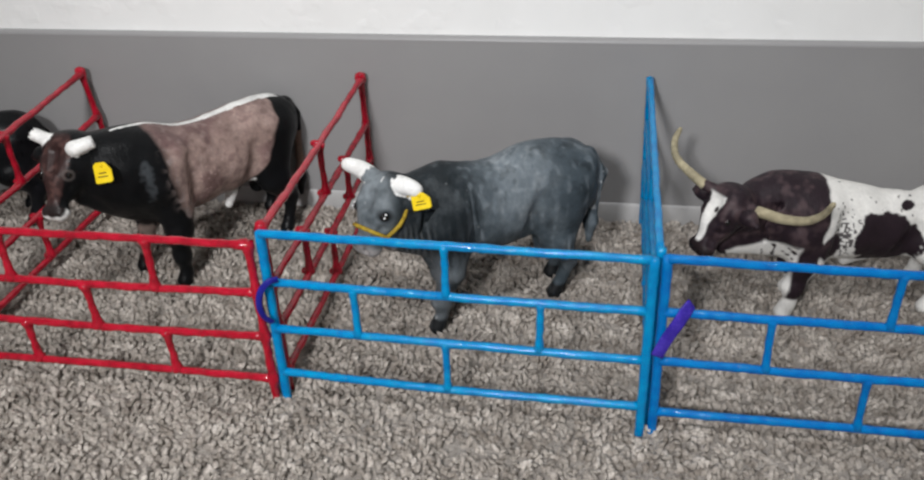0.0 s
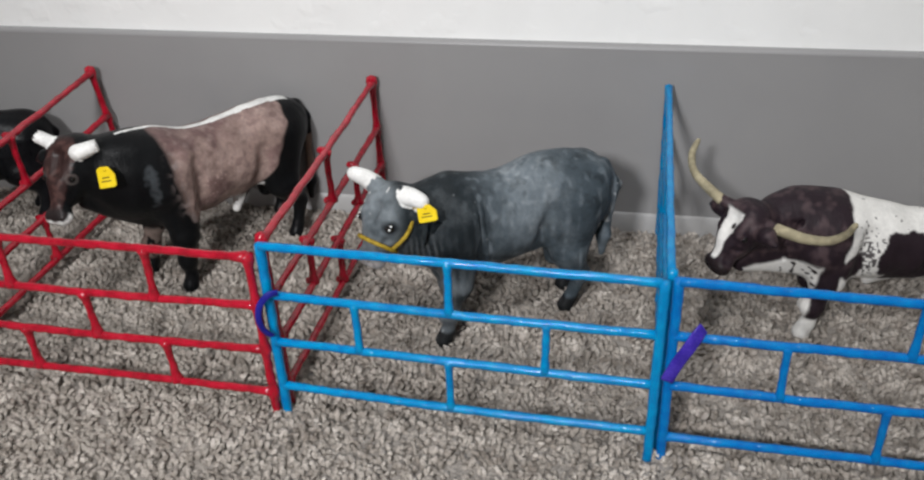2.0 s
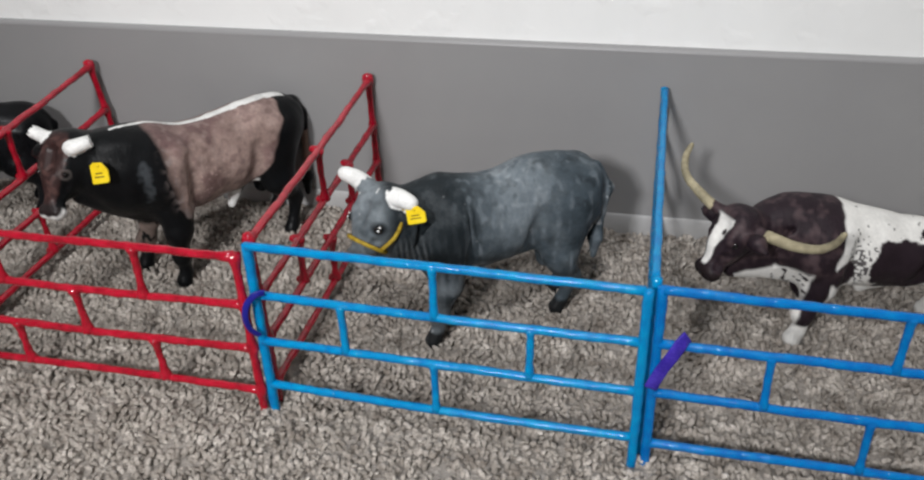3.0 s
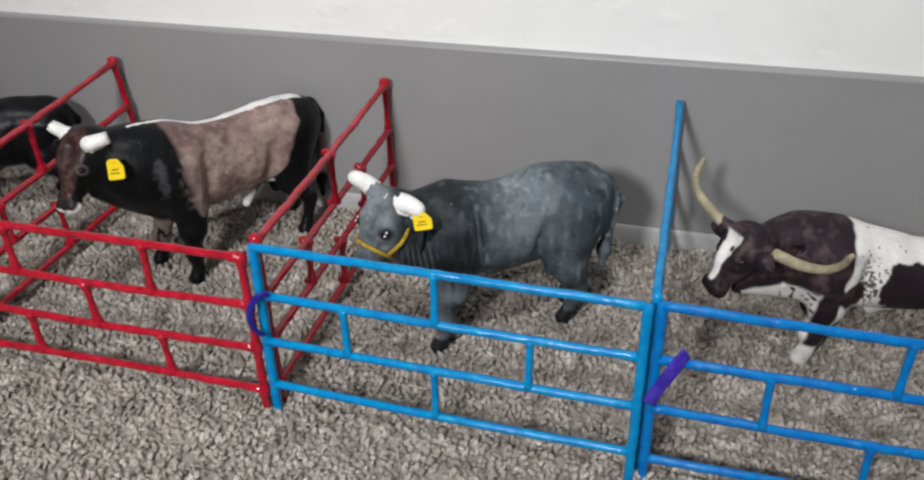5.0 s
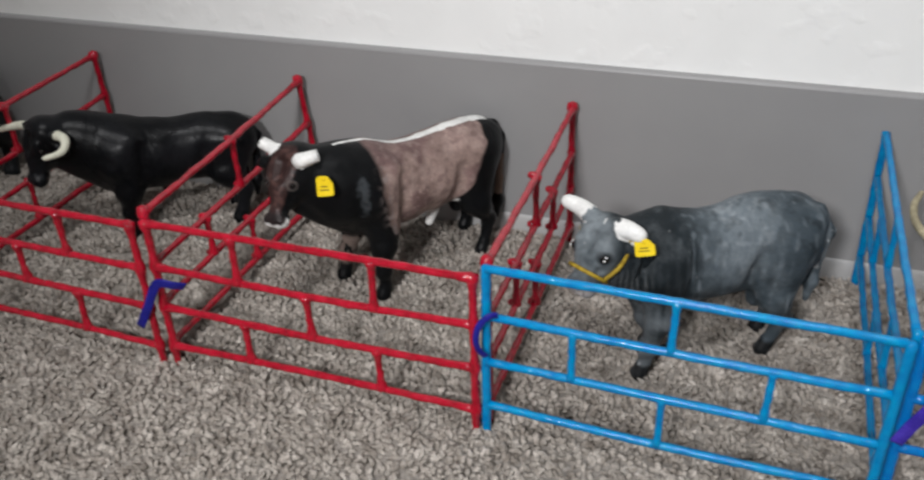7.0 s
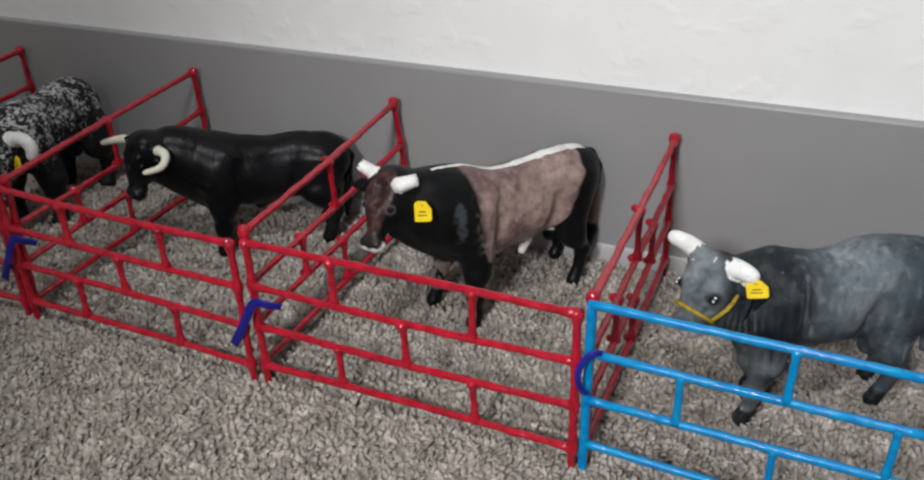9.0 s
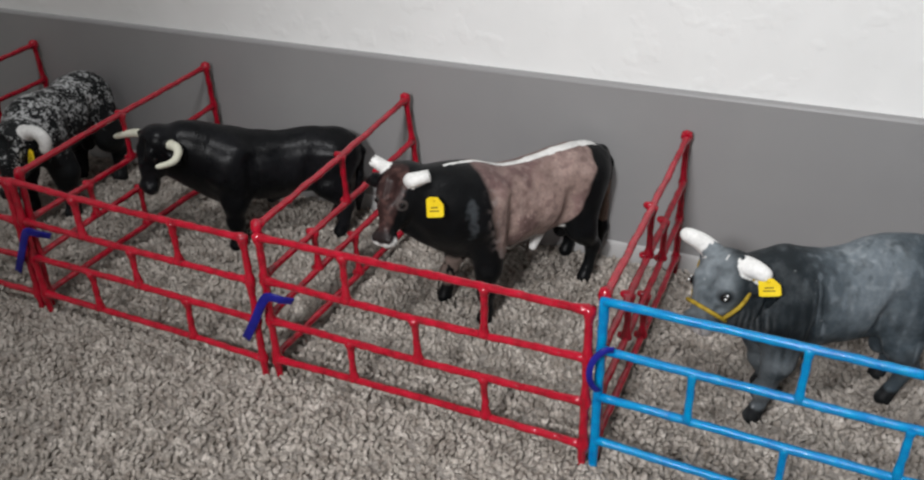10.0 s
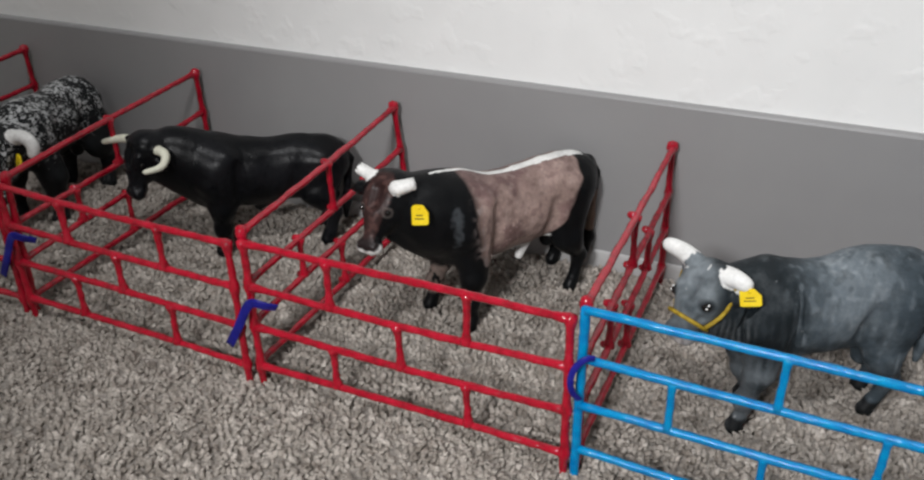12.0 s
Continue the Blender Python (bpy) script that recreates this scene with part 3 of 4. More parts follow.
    c.add(hd(14, 0, -4), hd(36, 0, -6), 10 * hs_, 6.8 * mz, 6)
    c.add(hd(39, 4.0, -6.0), hd(39, -4.0, -6.0), 6.6 * mz, 6.6 * mz, 3.5)
    c.add(hd(6, 0, -14), hd(24, 0, -11), 8 * hs_, 4.6 * hs_, 5)
    c.add(hd(35, 0, -12), hd(41, 0, -11.5), 4.4 * mz, 4.0 * mz, 2.5)
    for sgn in (1, -1):
        c.add(hd(8, sgn * 8.6, 3.0), hd(13, sgn * 8.8, 2.6), 3.2 * hs_, 2.6 * hs_, 2.5)
        c.add(hd(16, sgn * 8.0, -2.0), hd(13, sgn * 8.6, -2.6), 2.4 * hs_, 2.6 * hs_, 2)
        c.add(hd(44.0, sgn * 3.6, -3), hd(45.5, sgn * 4.2, -3), 1.6, 1.6, 1.5, cut=True)
        c.add(hd(36, sgn * 9.5, -10.5), hd(43, sgn * 4.0, -11), 1.0, 1.0, 1.2, cut=True)
    for sgn in (1, -1):
        c.add(hd(2, sgn * 9.5, -14), hd(20, sgn * 8.0, -15.5), 1.0, 0.8, 2.5, cut=True)
        c.add(hd(24, sgn * 9.8, -1), hd(34, sgn * 8.2, -2), 1.4, 1.0, 3.0, cut=True)
    c.add(hd(4, 0, 8.6), hd(14, 0, 6.6), 2.6, 1.6, 5, cut=True)
    for sgn in (1, -1):
        ea = g("ear_ahead", 0)
        far = g("far_ear", 1.0) if sgn < 0 else 1.0
        e = [hp(-4 + ea * 0.6, sgn * 11, -5), hp(-7 + ea, sgn * (11 + far * (6 + g("ear", 4))), -7 + g("ear_up", 0)), hp(-7 + ea, sgn * (11 + far * (12 + g("ear", 4))), -9 + g("ear_up", 0))]
        c.chain(e, [3.4, 4.2, 1.8], 3)
    # horns
    horns = []
    for sgn, pts in ((1, g("horn_left")), (-1, g("horn_right"))):
        raw = [hp(x, sgn * y, z) for x, y, z in pts]
        hpts = []
        for i in range(len(raw) - 1):
            p0, p1, p2, p3 = raw[max(i - 1, 0)], raw[i], raw[i + 1], raw[min(i + 2, len(raw) - 1)]
            for t in (0.0, 0.25, 0.5, 0.75):
                hpts.append(0.5 * ((2 * p1) + (p2 - p0) * t + (2 * p0 - 5 * p1 + 4 * p2 - p3) * t * t + (3 * p1 - p0 - 3 * p2 + p3) * t ** 3))
        hpts.append(raw[-1])
        n = len(hpts)
        horns.append(hpts)
        if g("sawn"):
            c.add(hpts[0], hpts[-1], g("horn", 5.0), g("horn", 5.0) * (1 - g("taper", 0.6)), 1.4, sawn=True)
        else:
            c.chain(hpts, [g("horn", 5.0) * (1 - g("taper", 0.6) * (i / (n - 1)) ** 1.3) for i in range(n)], 1.4)
    # tail
    rx, rt, rb = body[0]
    rr = (rt - rb) / 2
    rx, ty = rx - g("tail_out", 0), g("tail_side", 0)
    tail = [(rx - rr * 0.72, ty, rt - rr * 0.35), (rx - rr - 2.5, 1 + ty, rt - rr), (rx - rr * 0.75 - 3, 3 + ty, 16 + g("tail_end", 26)), (rx - rr * 0.6 - 3, 4 + ty, g("tail_end", 26))]
    c.chain(tail, [4.0, 3.0, 2.6, 3.6], 2.5)
    c.add(tail[-1], (tail[-1][0] + 1, 4 + ty, g("tail_end", 26) - 12), 4.4, 1.8, 3)
    # sheath and scrotum
    sx = g("sheath", 6)
    c.add((sx - 9, 0, belly + 2), (sx, 3 if sx < 0 else 0, belly - (11 if sx < 0 else 5)), 5, 2.8, 6)
    c.add((h + 6, 0, 42), (h + 6, 0, 34), 7, 5.5, 5)
    verts, quads = c.skin()
    # small unevenness of the casting
    n1 = fuzz(verts, 0.11, spec["seed"])
    verts = verts + (verts - np.array((0, 0, mid))) / (np.linalg.norm(verts - np.array((0, 0, mid)), axis=1)[:, None] + 1) * (0.45 * n1)[:, None]
    # fine skin creases behind the shoulder and down the neck
    if g("lines"):
        side = np.sign(verts[:, 1]) * (np.abs(verts[:, 1]) > 5)
        lean = verts[:, 0] + 0.10 * (mid - verts[:, 2])
        band = np.clip((22 - np.abs(verts[:, 2] - mid)) / 6, 0, 1)
        dent = sum(1.3 * np.exp(-((lean - 17 + 3.6 * k + 0.5 * n1) / 0.75) ** 2) for k in range(g("lines"))) * band
        neck_ = np.clip((verts[:, 0] - 40) / 3, 0, 1) * np.clip((57 - verts[:, 0]) / 4, 0, 1) * np.clip((78 - verts[:, 2]) / 6, 0, 1) * np.clip((verts[:, 2] - 40) / 5, 0, 1)
        dent = dent + 0.8 * neck_ * (0.5 + 0.5 * np.sin(2.1 * (verts[:, 0] - 0.15 * verts[:, 2]) + 1.2 * n1))
        verts = verts - np.stack([0 * side, side * dent, 0 * side], 1)
    info = dict(p=verts, horn=np.minimum(dist_chain(verts, horns[0]), dist_chain(verts, horns[1])), tail=dist_chain(verts, tail + [(tail[-1][0] + 1, 4 + ty, g("tail_end", 26) - 12)]),
                head=(verts - poll) @ R / hs_ / np.array((long_, 1, 1)), top=top,
                eye=g("eye", (13.0, 11.2, 0.4)), n1=n1, n2=fuzz(verts, 0.035, spec["seed"] + 4), n3=fuzz(verts, 0.35, spec["seed"] + 9), n4=fuzz(verts, 0.22, spec["seed"] + 17), n5=fuzz(verts, 0.55, spec["seed"] + 23))
    along = np.minimum(np.linalg.norm(verts - horns[0][0], axis=1), np.linalg.norm(verts - horns[1][0], axis=1))
    info["horn"] = np.where((info["horn"] < g("horn", 5.0) * (1.1 if g("sawn") else 1.25)) & (along + 1.4 * info["n3"] + 1.0 * info["n1"] > g("bare", 4.0)), 1.0, 0.0)
    colour = spec["paint"](info)
    data = bpy.data.meshes.new("bull_figurine")
    n, m = len(verts), len(quads)
    # eyes: little beads set into the same mesh
    beads = []
    for sgn in (1, -1):
        ex, ey, ez = g("eye", (13.0, 11.2, 0.4))
        centre = hd(ex, sgn * ey, ez)
        beads.append((centre, g("eye_size", 2.3) * hs_))
    ev, ef = [], []
    for centre, r in beads:
        k0 = n + len(ev)
        for i in range(7):
            for j in range(10):
                th, ph = math.pi * (i + 0.5) / 7, 2 * math.pi * j / 10
                ev.append(centre + r * np.array((math.sin(th) * math.cos(ph), math.sin(th) * math.sin(ph), math.cos(th))))
        for i in range(6):
            for j in range(10):
                ef.append((k0 + i * 10 + j, k0 + (i + 1) * 10 + j, k0 + (i + 1) * 10 + (j + 1) % 10, k0 + i * 10 + (j + 1) % 10))
    # painted dots of white on the eyes
    dots = len(ef)
    if g("glint"):
        for centre, r in list(beads):
            side = 1 if centre is beads[0][0] else -1
            for dx in (-1.5, 1.3):
                spot = hd(ex + dx, side * (ey + 0.74 * r / hs_), ez + 1.2)
                k0 = n + len(ev)
                ring = [(0, 0, 1), (1, 0, 0), (0, 1, 0), (-1, 0, 0), (0, -1, 0), (0, 0, -1)]
                ev += [spot + g("glint") * np.array(q) for q in ring]
                ef += [(k0, k0 + 1 + j, k0 + 1 + (j + 1) % 4) for j in range(4)] + [(k0 + 5, k0 + 1 + (j + 1) % 4, k0 + 1 + j) for j in range(4)]
    allv = np.concatenate([verts, np.array(ev)]) * 0.001 * g("scale", 1.0)
    allf = quads.tolist() + [list(q) for q in ef]
    data.from_pydata(allv.tolist(), [], allf)
    data.materials.append(spec["mat"])
    data.materials.append(EYE_BLACK)
    data.polygons.foreach_set("use_smooth", [True] * len(allf))
    data.polygons.foreach_set("material_index", [0] * m + [1] * dots + [0] * (len(ef) - dots))
    layer = data.color_attributes.new("paint", "FLOAT_COLOR", "POINT")
    rgba = np.ones((len(allv), 4), np.float32)
    rgba[:n, :3] = colour
    rgba[:n, 3] = info.get("alpha", 1.0)
    layer.data.foreach_set("color", rgba.ravel())
    ob = tagged(new("bull_figurine", data), spec["label"], "toy bull", "toy bulls in the pens")
    ob.matrix_world = pose(spec["at"][0], spec["at"][1], spec.get("lift", 0.0008), 0, 0, spec["heading"])
    s = 0.001 * g("scale", 1.0)
    spec["hd"] = lambda x, y, z: ob.matrix_world @ Vector(hd(x, y, z) * s)
    return ob


def blend(col, other, mask):
    mask = np.clip(mask, 0, 1)[:, None]
    return col * (1 - mask) + np.array(other) * mask


def fill(i, c):
    return np.tile(np.array(c, float), (len(i["p"]), 1))


def step_(x, edge, soft):
    return np.clip((x - edge) / soft + 0.5, 0, 1)


WHITE = (0.78, 0.78, 0.76)


def paint_zebu(i):
    p = i["p"]
    col = fill(i, (0.033, 0.044, 0.052))
    pale = np.exp(-((p[:, 0] + 10) / 16) ** 2) * step_(p[:, 2] + 6 * i["n2"], 66, 34) * (1 + 0.35 * i["n4"] + 0.4 * i["n1"])
    col = blend(col, (0.29, 0.325, 0.35), pale * 0.95)
    col = blend(col, (0.030, 0.039, 0.046), step_(-p[:, 0] + 5 * i["n2"], 33, 12) * step_(p[:, 2], 40, 12) * 0.6)
    # long thin brush strokes, pale over dark
    stroke = np.array([noise.noise(Vector((q[0] * 0.30, q[1] * 0.30, q[2] * 0.05 + 3.0))) for q in p])
    col = blend(col, (0.19, 0.22, 0.245), step_(stroke + 0.35 * i["n4"] + 0.4 * i["n2"], 0.28, 0.22) * step_(-p[:, 0], -58, 8) * 0.55)
    col = blend(col, (0.024, 0.031, 0.036), step_(-stroke + 0.35 * i["n4"] - 0.3 * i["n2"], 0.30, 0.25) * 0.5)
    col = blend(col, (0.066, 0.086, 0.102), step_(-p[:, 0] + 8 * i["n2"], -12, 12) * step_(i["n1"] + 0.5 * i["n3"], -0.3, 0.6) * 0.6)
    col = blend(col, (0.23, 0.26, 0.28), step_(p[:, 0] + 3 * i["n2"], 60, 6) * step_(0.6 * i["n1"] + 0.5 * i["n2"] + 0.3 * i["n3"], -0.35, 1.3) * 0.9)
    col = blend(col, (0.155, 0.175, 0.19), step_(-p[:, 2] + 7 * i["n2"] + 4 * i["n1"], -44, 18) * (p[:, 0] > 0) * step_(i["n1"] + 0.4 * i["n3"], -0.4, 0.9) * 0.8)
    col = blend(col, (0.020, 0.026, 0.030), step_(-np.abs(p[:, 0] - 40 + 6 * i["n2"]), -18, 10) * step_(p[:, 2] + 10 * i["n2"], 52, 14) * 0.85)
    col = col * (1 - 0.30 * step_(p[:, 0] + 5 * i["n2"], 14, 14) * step_(-p[:, 0], -62, 10))[:, None]
    comb = np.sin(2.1 * (p[:, 0] - 0.15 * p[:, 2]) + 1.2 * i["n1"])
    col = blend(col, (0.20, 0.215, 0.225), step_(comb, 0.2, 1.0) * step_(p[:, 0], 42, 4) * step_(-p[:, 0], -58, 4) * step_(-p[:, 2] + 4 * i["n1"], -72, 8) * 0.42)
    col = blend(col, (0.55, 0.57, 0.58), step_(i["n3"] * i["n1"], 0.33, 0.05) * 0.5)
    col = blend(col, (0.012, 0.013, 0.014), step_(-p[:, 2] + 1.5 * i["n1"], -8.5, 2))
    hx = i["head"][:, 0]
    eye = np.minimum(np.linalg.norm(i["head"] - np.array(i["eye"]), axis=1), np.linalg.norm(i["head"] - (np.array(i["eye"]) * np.array((1, -1, 1))), axis=1))
    col = blend(col, (0.016, 0.019, 0.022), step_(-eye + 1.5 * i["n1"], -4.6, 3.5))
    col = blend(col, (0.34, 0.31, 0.30), step_(hx + 3 * i["n1"] - 0.25 * i["head"][:, 2], 39.5, 4) * (p[:, 0] > 60) * (0.7 + 0.3 * i["n3"]))
    col = blend(col, (0.5, 0.5, 0.5), (i["tail"] < 3.6) * (p[:, 1] > 1) * step_(i["n1"], -0.1, 0.5) * (p[:, 2] < 88) * (p[:, 2] > 56) * 0.6)
    return blend(col, WHITE, i["horn"])


def paint_brown(i):
    p = i["p"]
    black, brown = (0.005, 0.0055, 0.0062), (0.28, 0.200, 0.176)
    col = fill(i, black)
    x = p[:, 0] + 2.2 * i["n1"] + 3.5 * i["n2"]
    rear, fore = -51 + (96 - p[:, 2]) * 0.48 + 0.9 * np.clip(60 - p[:, 2], 0, 20), 37.5 + 3.0 * np.exp(-((p[:, 2] - 80) / 15) ** 2) - 0.8 * np.clip(56 - p[:, 2], 0, 16)
    saddle = step_(x - rear, 0, 2.5) * step_(fore - x, 0, 6.0) * step_(p[:, 2] + 1.5 * i["n1"], 40, 2)
    col = blend(col, brown, saddle)
    col = blend(col, (0.34, 0.25, 0.225), saddle * step_(i["n2"] + 0.5 * i["n1"], 0.25, 0.6) * 0.7)
    col = blend(col, (0.13, 0.075, 0.075), saddle * step_(-i["n2"] + 0.8 * i["n1"], 0.30, 0.35) * 0.65)
    col = blend(col, (0.12, 0.07, 0.07), saddle * step_(p[:, 2] + 3 * i["n1"], 92, 10) * 0.5)
    col = blend(col, (0.34, 0.24, 0.21), saddle * step_(i["n3"] * 0.5 + i["n1"] + i["n2"], 0.55, 0.3) * 0.5)
    # dabs and pores in the brown, and a dry grey edge where it meets the black shoulder
    col = blend(col, (0.40, 0.31, 0.28), saddle * step_(i["n4"] + 0.5 * i["n1"] + 0.5 * i["n3"], 0.4, 0.7) * 0.35)
    col = blend(col, (0.085, 0.05, 0.05), saddle * step_(-i["n4"] + 0.6 * i["n2"] + 0.5 * i["n3"], 0.45, 0.5) * 0.42)
    col = blend(col, (0.46, 0.34, 0.31), saddle * step_(i["n5"] + 0.3 * i["n4"], 0.42, 0.15) * np.exp(-((p[:, 0] - 12) / 16) ** 2 - ((p[:, 2] - 66) / 14) ** 2) * 0.7)
    edge_ = np.exp(-((fore - x + 1.0) / 3.2) ** 2) * (p[:, 2] > 44) * (p[:, 2] < 95)
    col = blend(col, (0.23, 0.19, 0.18), edge_ * step_(i["n4"] + 0.5 * i["n3"], 0.05, 0.3) * 0.75)
    stripe = (np.abs(p[:, 1]) < 1.0 + 4.0 * np.clip((58 - p[:, 0]) / 112, 0, 1) + 0.6 * i["n1"]) & (p[:, 2] > i["top"] - 14) & (p[:, 0] < 59) & (p[:, 0] > -62)
    col = blend(col, WHITE, (np.abs(p[:, 1]) < 8) * (np.abs(p[:, 0] + 9) < 7) * step_(-p[:, 2], -41.5, 2))
    col = blend(col, WHITE, stripe * 1.0)
    # painted highlights: dry-brushed on the shoulder, a white edge line round the flank
    col = blend(col, (0.055, 0.062, 0.068), step_(-np.hypot((p[:, 0] - 53.5) / 4, (p[:, 2] - 80) / 14) + 0.5 * i["n3"] + 0.3 * i["n1"], -0.75, 0.6) * (p[:, 1] > 0) * 0.8)
    flank = dist_chain(p, [(-18, 13, 44), (-25, 16, 48.5), (-30, 17, 46), (-32, 18, 39)])
    col = blend(col, WHITE, step_(-flank + 0.4 * i["n1"], -1.2, 0.8) * 0.9)
    shin = (p[:, 1] < -8) * (p[:, 0] > 26) * step_(-p[:, 2], -34, 4) * step_(p[:, 2], 12, 3)
    col = blend(col, (0.20, 0.155, 0.135), shin * step_(i["n3"] + i["n1"], -0.2, 0.3))
    hd_ = i["head"]
    inhead = p[:, 0] > 56
    face = inhead * step_(hd_[:, 2] + 1.5 * i["n1"] - np.abs(hd_[:, 1]) * 0.75 + 0.14 * hd_[:, 0] + 1.5 * i["n3"], -0.2, 1.6) * step_(hd_[:, 0], -9, 4)
    col = blend(col, (0.034, 0.018, 0.017), face)
    col = blend(col, (0.085, 0.045, 0.04), face * step_(i["n3"] + i["n1"], 0.35, 0.3) * 0.7)
    col = blend(col, WHITE, inhead * step_(hd_[:, 0] + i["n1"], 36.5, 2) * step_(-hd_[:, 2] + 0.5 * i["n1"], 3.4, 1.2))
    col = blend(col, (0.02, 0.015, 0.015), inhead * step_(hd_[:, 0] + 1.5 * i["n1"], 36.0, 2) * step_(hd_[:, 2], -3.0, 1))
    col = blend(col, (0.28, 0.20, 0.16), (i["tail"] < 3.6) * (p[:, 1] > 2) * (p[:, 2] < 62) * (p[:, 2] > 32) * 0.8)
    eye = np.minimum(np.linalg.norm(hd_ - np.array(i["eye"]), axis=1), np.linalg.norm(hd_ - (np.array(i["eye"]) * np.array((1, -1, 1))), axis=1))
    col = blend(col, (0.16, 0.14, 0.13), step_(-np.abs(eye - 3.2) + 0.3 * i["n3"], -0.7, 0.6) * 0.4)
    return blend(col, WHITE, i["horn"])


def paint_black(i):
    col = fill(i, (0.0028, 0.0032, 0.004))
    col = blend(col, (0.010, 0.0105, 0.0125), step_(i["n2"] + 0.4 * i["n3"], 0.15, 0.5) * 0.7)
    return blend(col, (0.68, 0.68, 0.56), i["horn"])


def paint_speckled(i):
    col = fill(i, (0.010, 0.011, 0.012))
    p = i["p"]
    # alpha: where the white flecks lie thick
    thick = np.clip((0.32 + 0.68 * step_(p[:, 2] + 8 * i["n2"], 60, 26)) * (0.85 + 0.5 * i["n1"]), 0, 1)
    i["alpha"] = np.where(p[:, 0] > 60, np.clip(0.55 + 0.6 * i["n1"], 0, 1), thick) * (1 - i["horn"])
    return blend(col, WHITE, i["horn"])


def paint_longhorn(i):
    p = i["p"]
    dark, white = (0.020, 0.013, 0.017), (0.72, 0.71, 0.68)
    x, z = p[:, 0] + 2 * i["n1"], p[:, 2]
    col = fill(i, white)
    # dark fore end, with a lobe behind the elbow
    fore = np.maximum(step_(x + 0.10 * (z - 60), 29, 1.0), step_(-np.hypot(p[:, 0] - 24, (z - 48) * 0.7) + 1.5 * i["n1"], -6.5, 1.0))
    col = blend(col, dark, fore * step_(z + i["n1"], 12, 1.5))
    # mottled purple-brown highlights painted into the upper fore end
    col = blend(col, (0.075, 0.050, 0.054), fore * step_(i["n1"] + 0.6 * i["n3"] + 0.5 * i["n4"], 0.20, 0.6) * step_(z, 50, 10) * 0.75)
    # flank patch, small blots and a peppering of dots
    patch = 1 - np.hypot((p[:, 0] + 9) / 20, (z - 49 - 0.2 * (p[:, 0] + 9)) / 17) + 0.22 * i["n2"] + 0.26 * i["n1"] + 0.10 * i["n3"]
    patch = np.maximum(patch, 1 - np.hypot((p[:, 0] + 19) / 5, (z - 68) / 2.6) + 0.5 * i["n1"])
    patch = np.maximum(patch, 1 - np.hypot((p[:, 0] - 2) / 3.2, (z - 36) / 3.2) + 0.3 * i["n1"])
    col = blend(col, dark, step_(patch, 0.0, 0.06) * (x < 18))
    grit = np.abs(np.sin(np.round(p[:, 0] / 1.3) * 12.9898 + np.round(p[:, 1] / 1.3) * 37.7 + np.round(z / 1.3) * 78.233) * 43758.5453) % 1.0
    cloud = np.exp(-((p[:, 0] - 18) / 6) ** 2 - ((z - 54 - 0.4 * (p[:, 0] - 18)) / 13) ** 2)
    col = blend(col, dark, (grit < 0.75 * cloud) * (x < 24) * 0.9)
    col = blend(col, dark, (grit < 0.012) * (x < 24) * step_(z, 52, 4) * 0.8)
    # white throat, brisket and the front of the fore leg
    col = blend(col, white, (np.abs(p[:, 1]) < 15) * step_(-z + 2 * i["n1"], -50 + (p[:, 0] - 55) * 0.2, 2) * step_(x, 45, 3) * step_(z, 20, 3) * (p[:, 0] < 80))
    shin = step_(p[:, 0] + i["n1"] - np.clip((40 - z) * 0.12, 0, 3), 41.0, 1.2) * step_(-z, -50, 3) * (p[:, 0] < 60)
    col = blend(col, white, shin)
    col = blend(col, dark, shin * step_(i["n3"] + 0.3 * i["n1"], 0.30, 0.06) * step_(z, 34, 2))
    col = blend(col, white, step_(-z + i["n1"], -13, 1.5))
    hd_ = i["head"]
    inhead = p[:, 0] > 78
    blaze = (p[:, 0] > 72) * step_(6.6 - 0.12 * hd_[:, 0] + 1.6 * i["n1"] + 0.8 * i["n3"] - np.abs(hd_[:, 1] + 0.5), 0, 0.9) * (hd_[:, 2] > -6) * step_(-hd_[:, 0] + 1.5 * i["n1"], -37, 2) * step_(hd_[:, 0], -2, 2)
    blaze = blaze * (1 - step_(-np.hypot(hd_[:, 0] - 9, (hd_[:, 1] - 1.5) * 1.5), -2.6, 0.8) * (hd_[:, 2] > 0))
    col = blend(col, white, blaze)
    col = blend(col, (0.02, 0.014, 0.015), inhead * step_(hd_[:, 0] + 0.5 * i["n1"], 38, 2))
    horn = fill(i, (0.34, 0.30, 0.20)) * (1 + 0.35 * i["n1"] + 0.3 * i["n3"])[:, None]
    m = i["horn"][:, None]
    return col * (1 - m) + horn * m


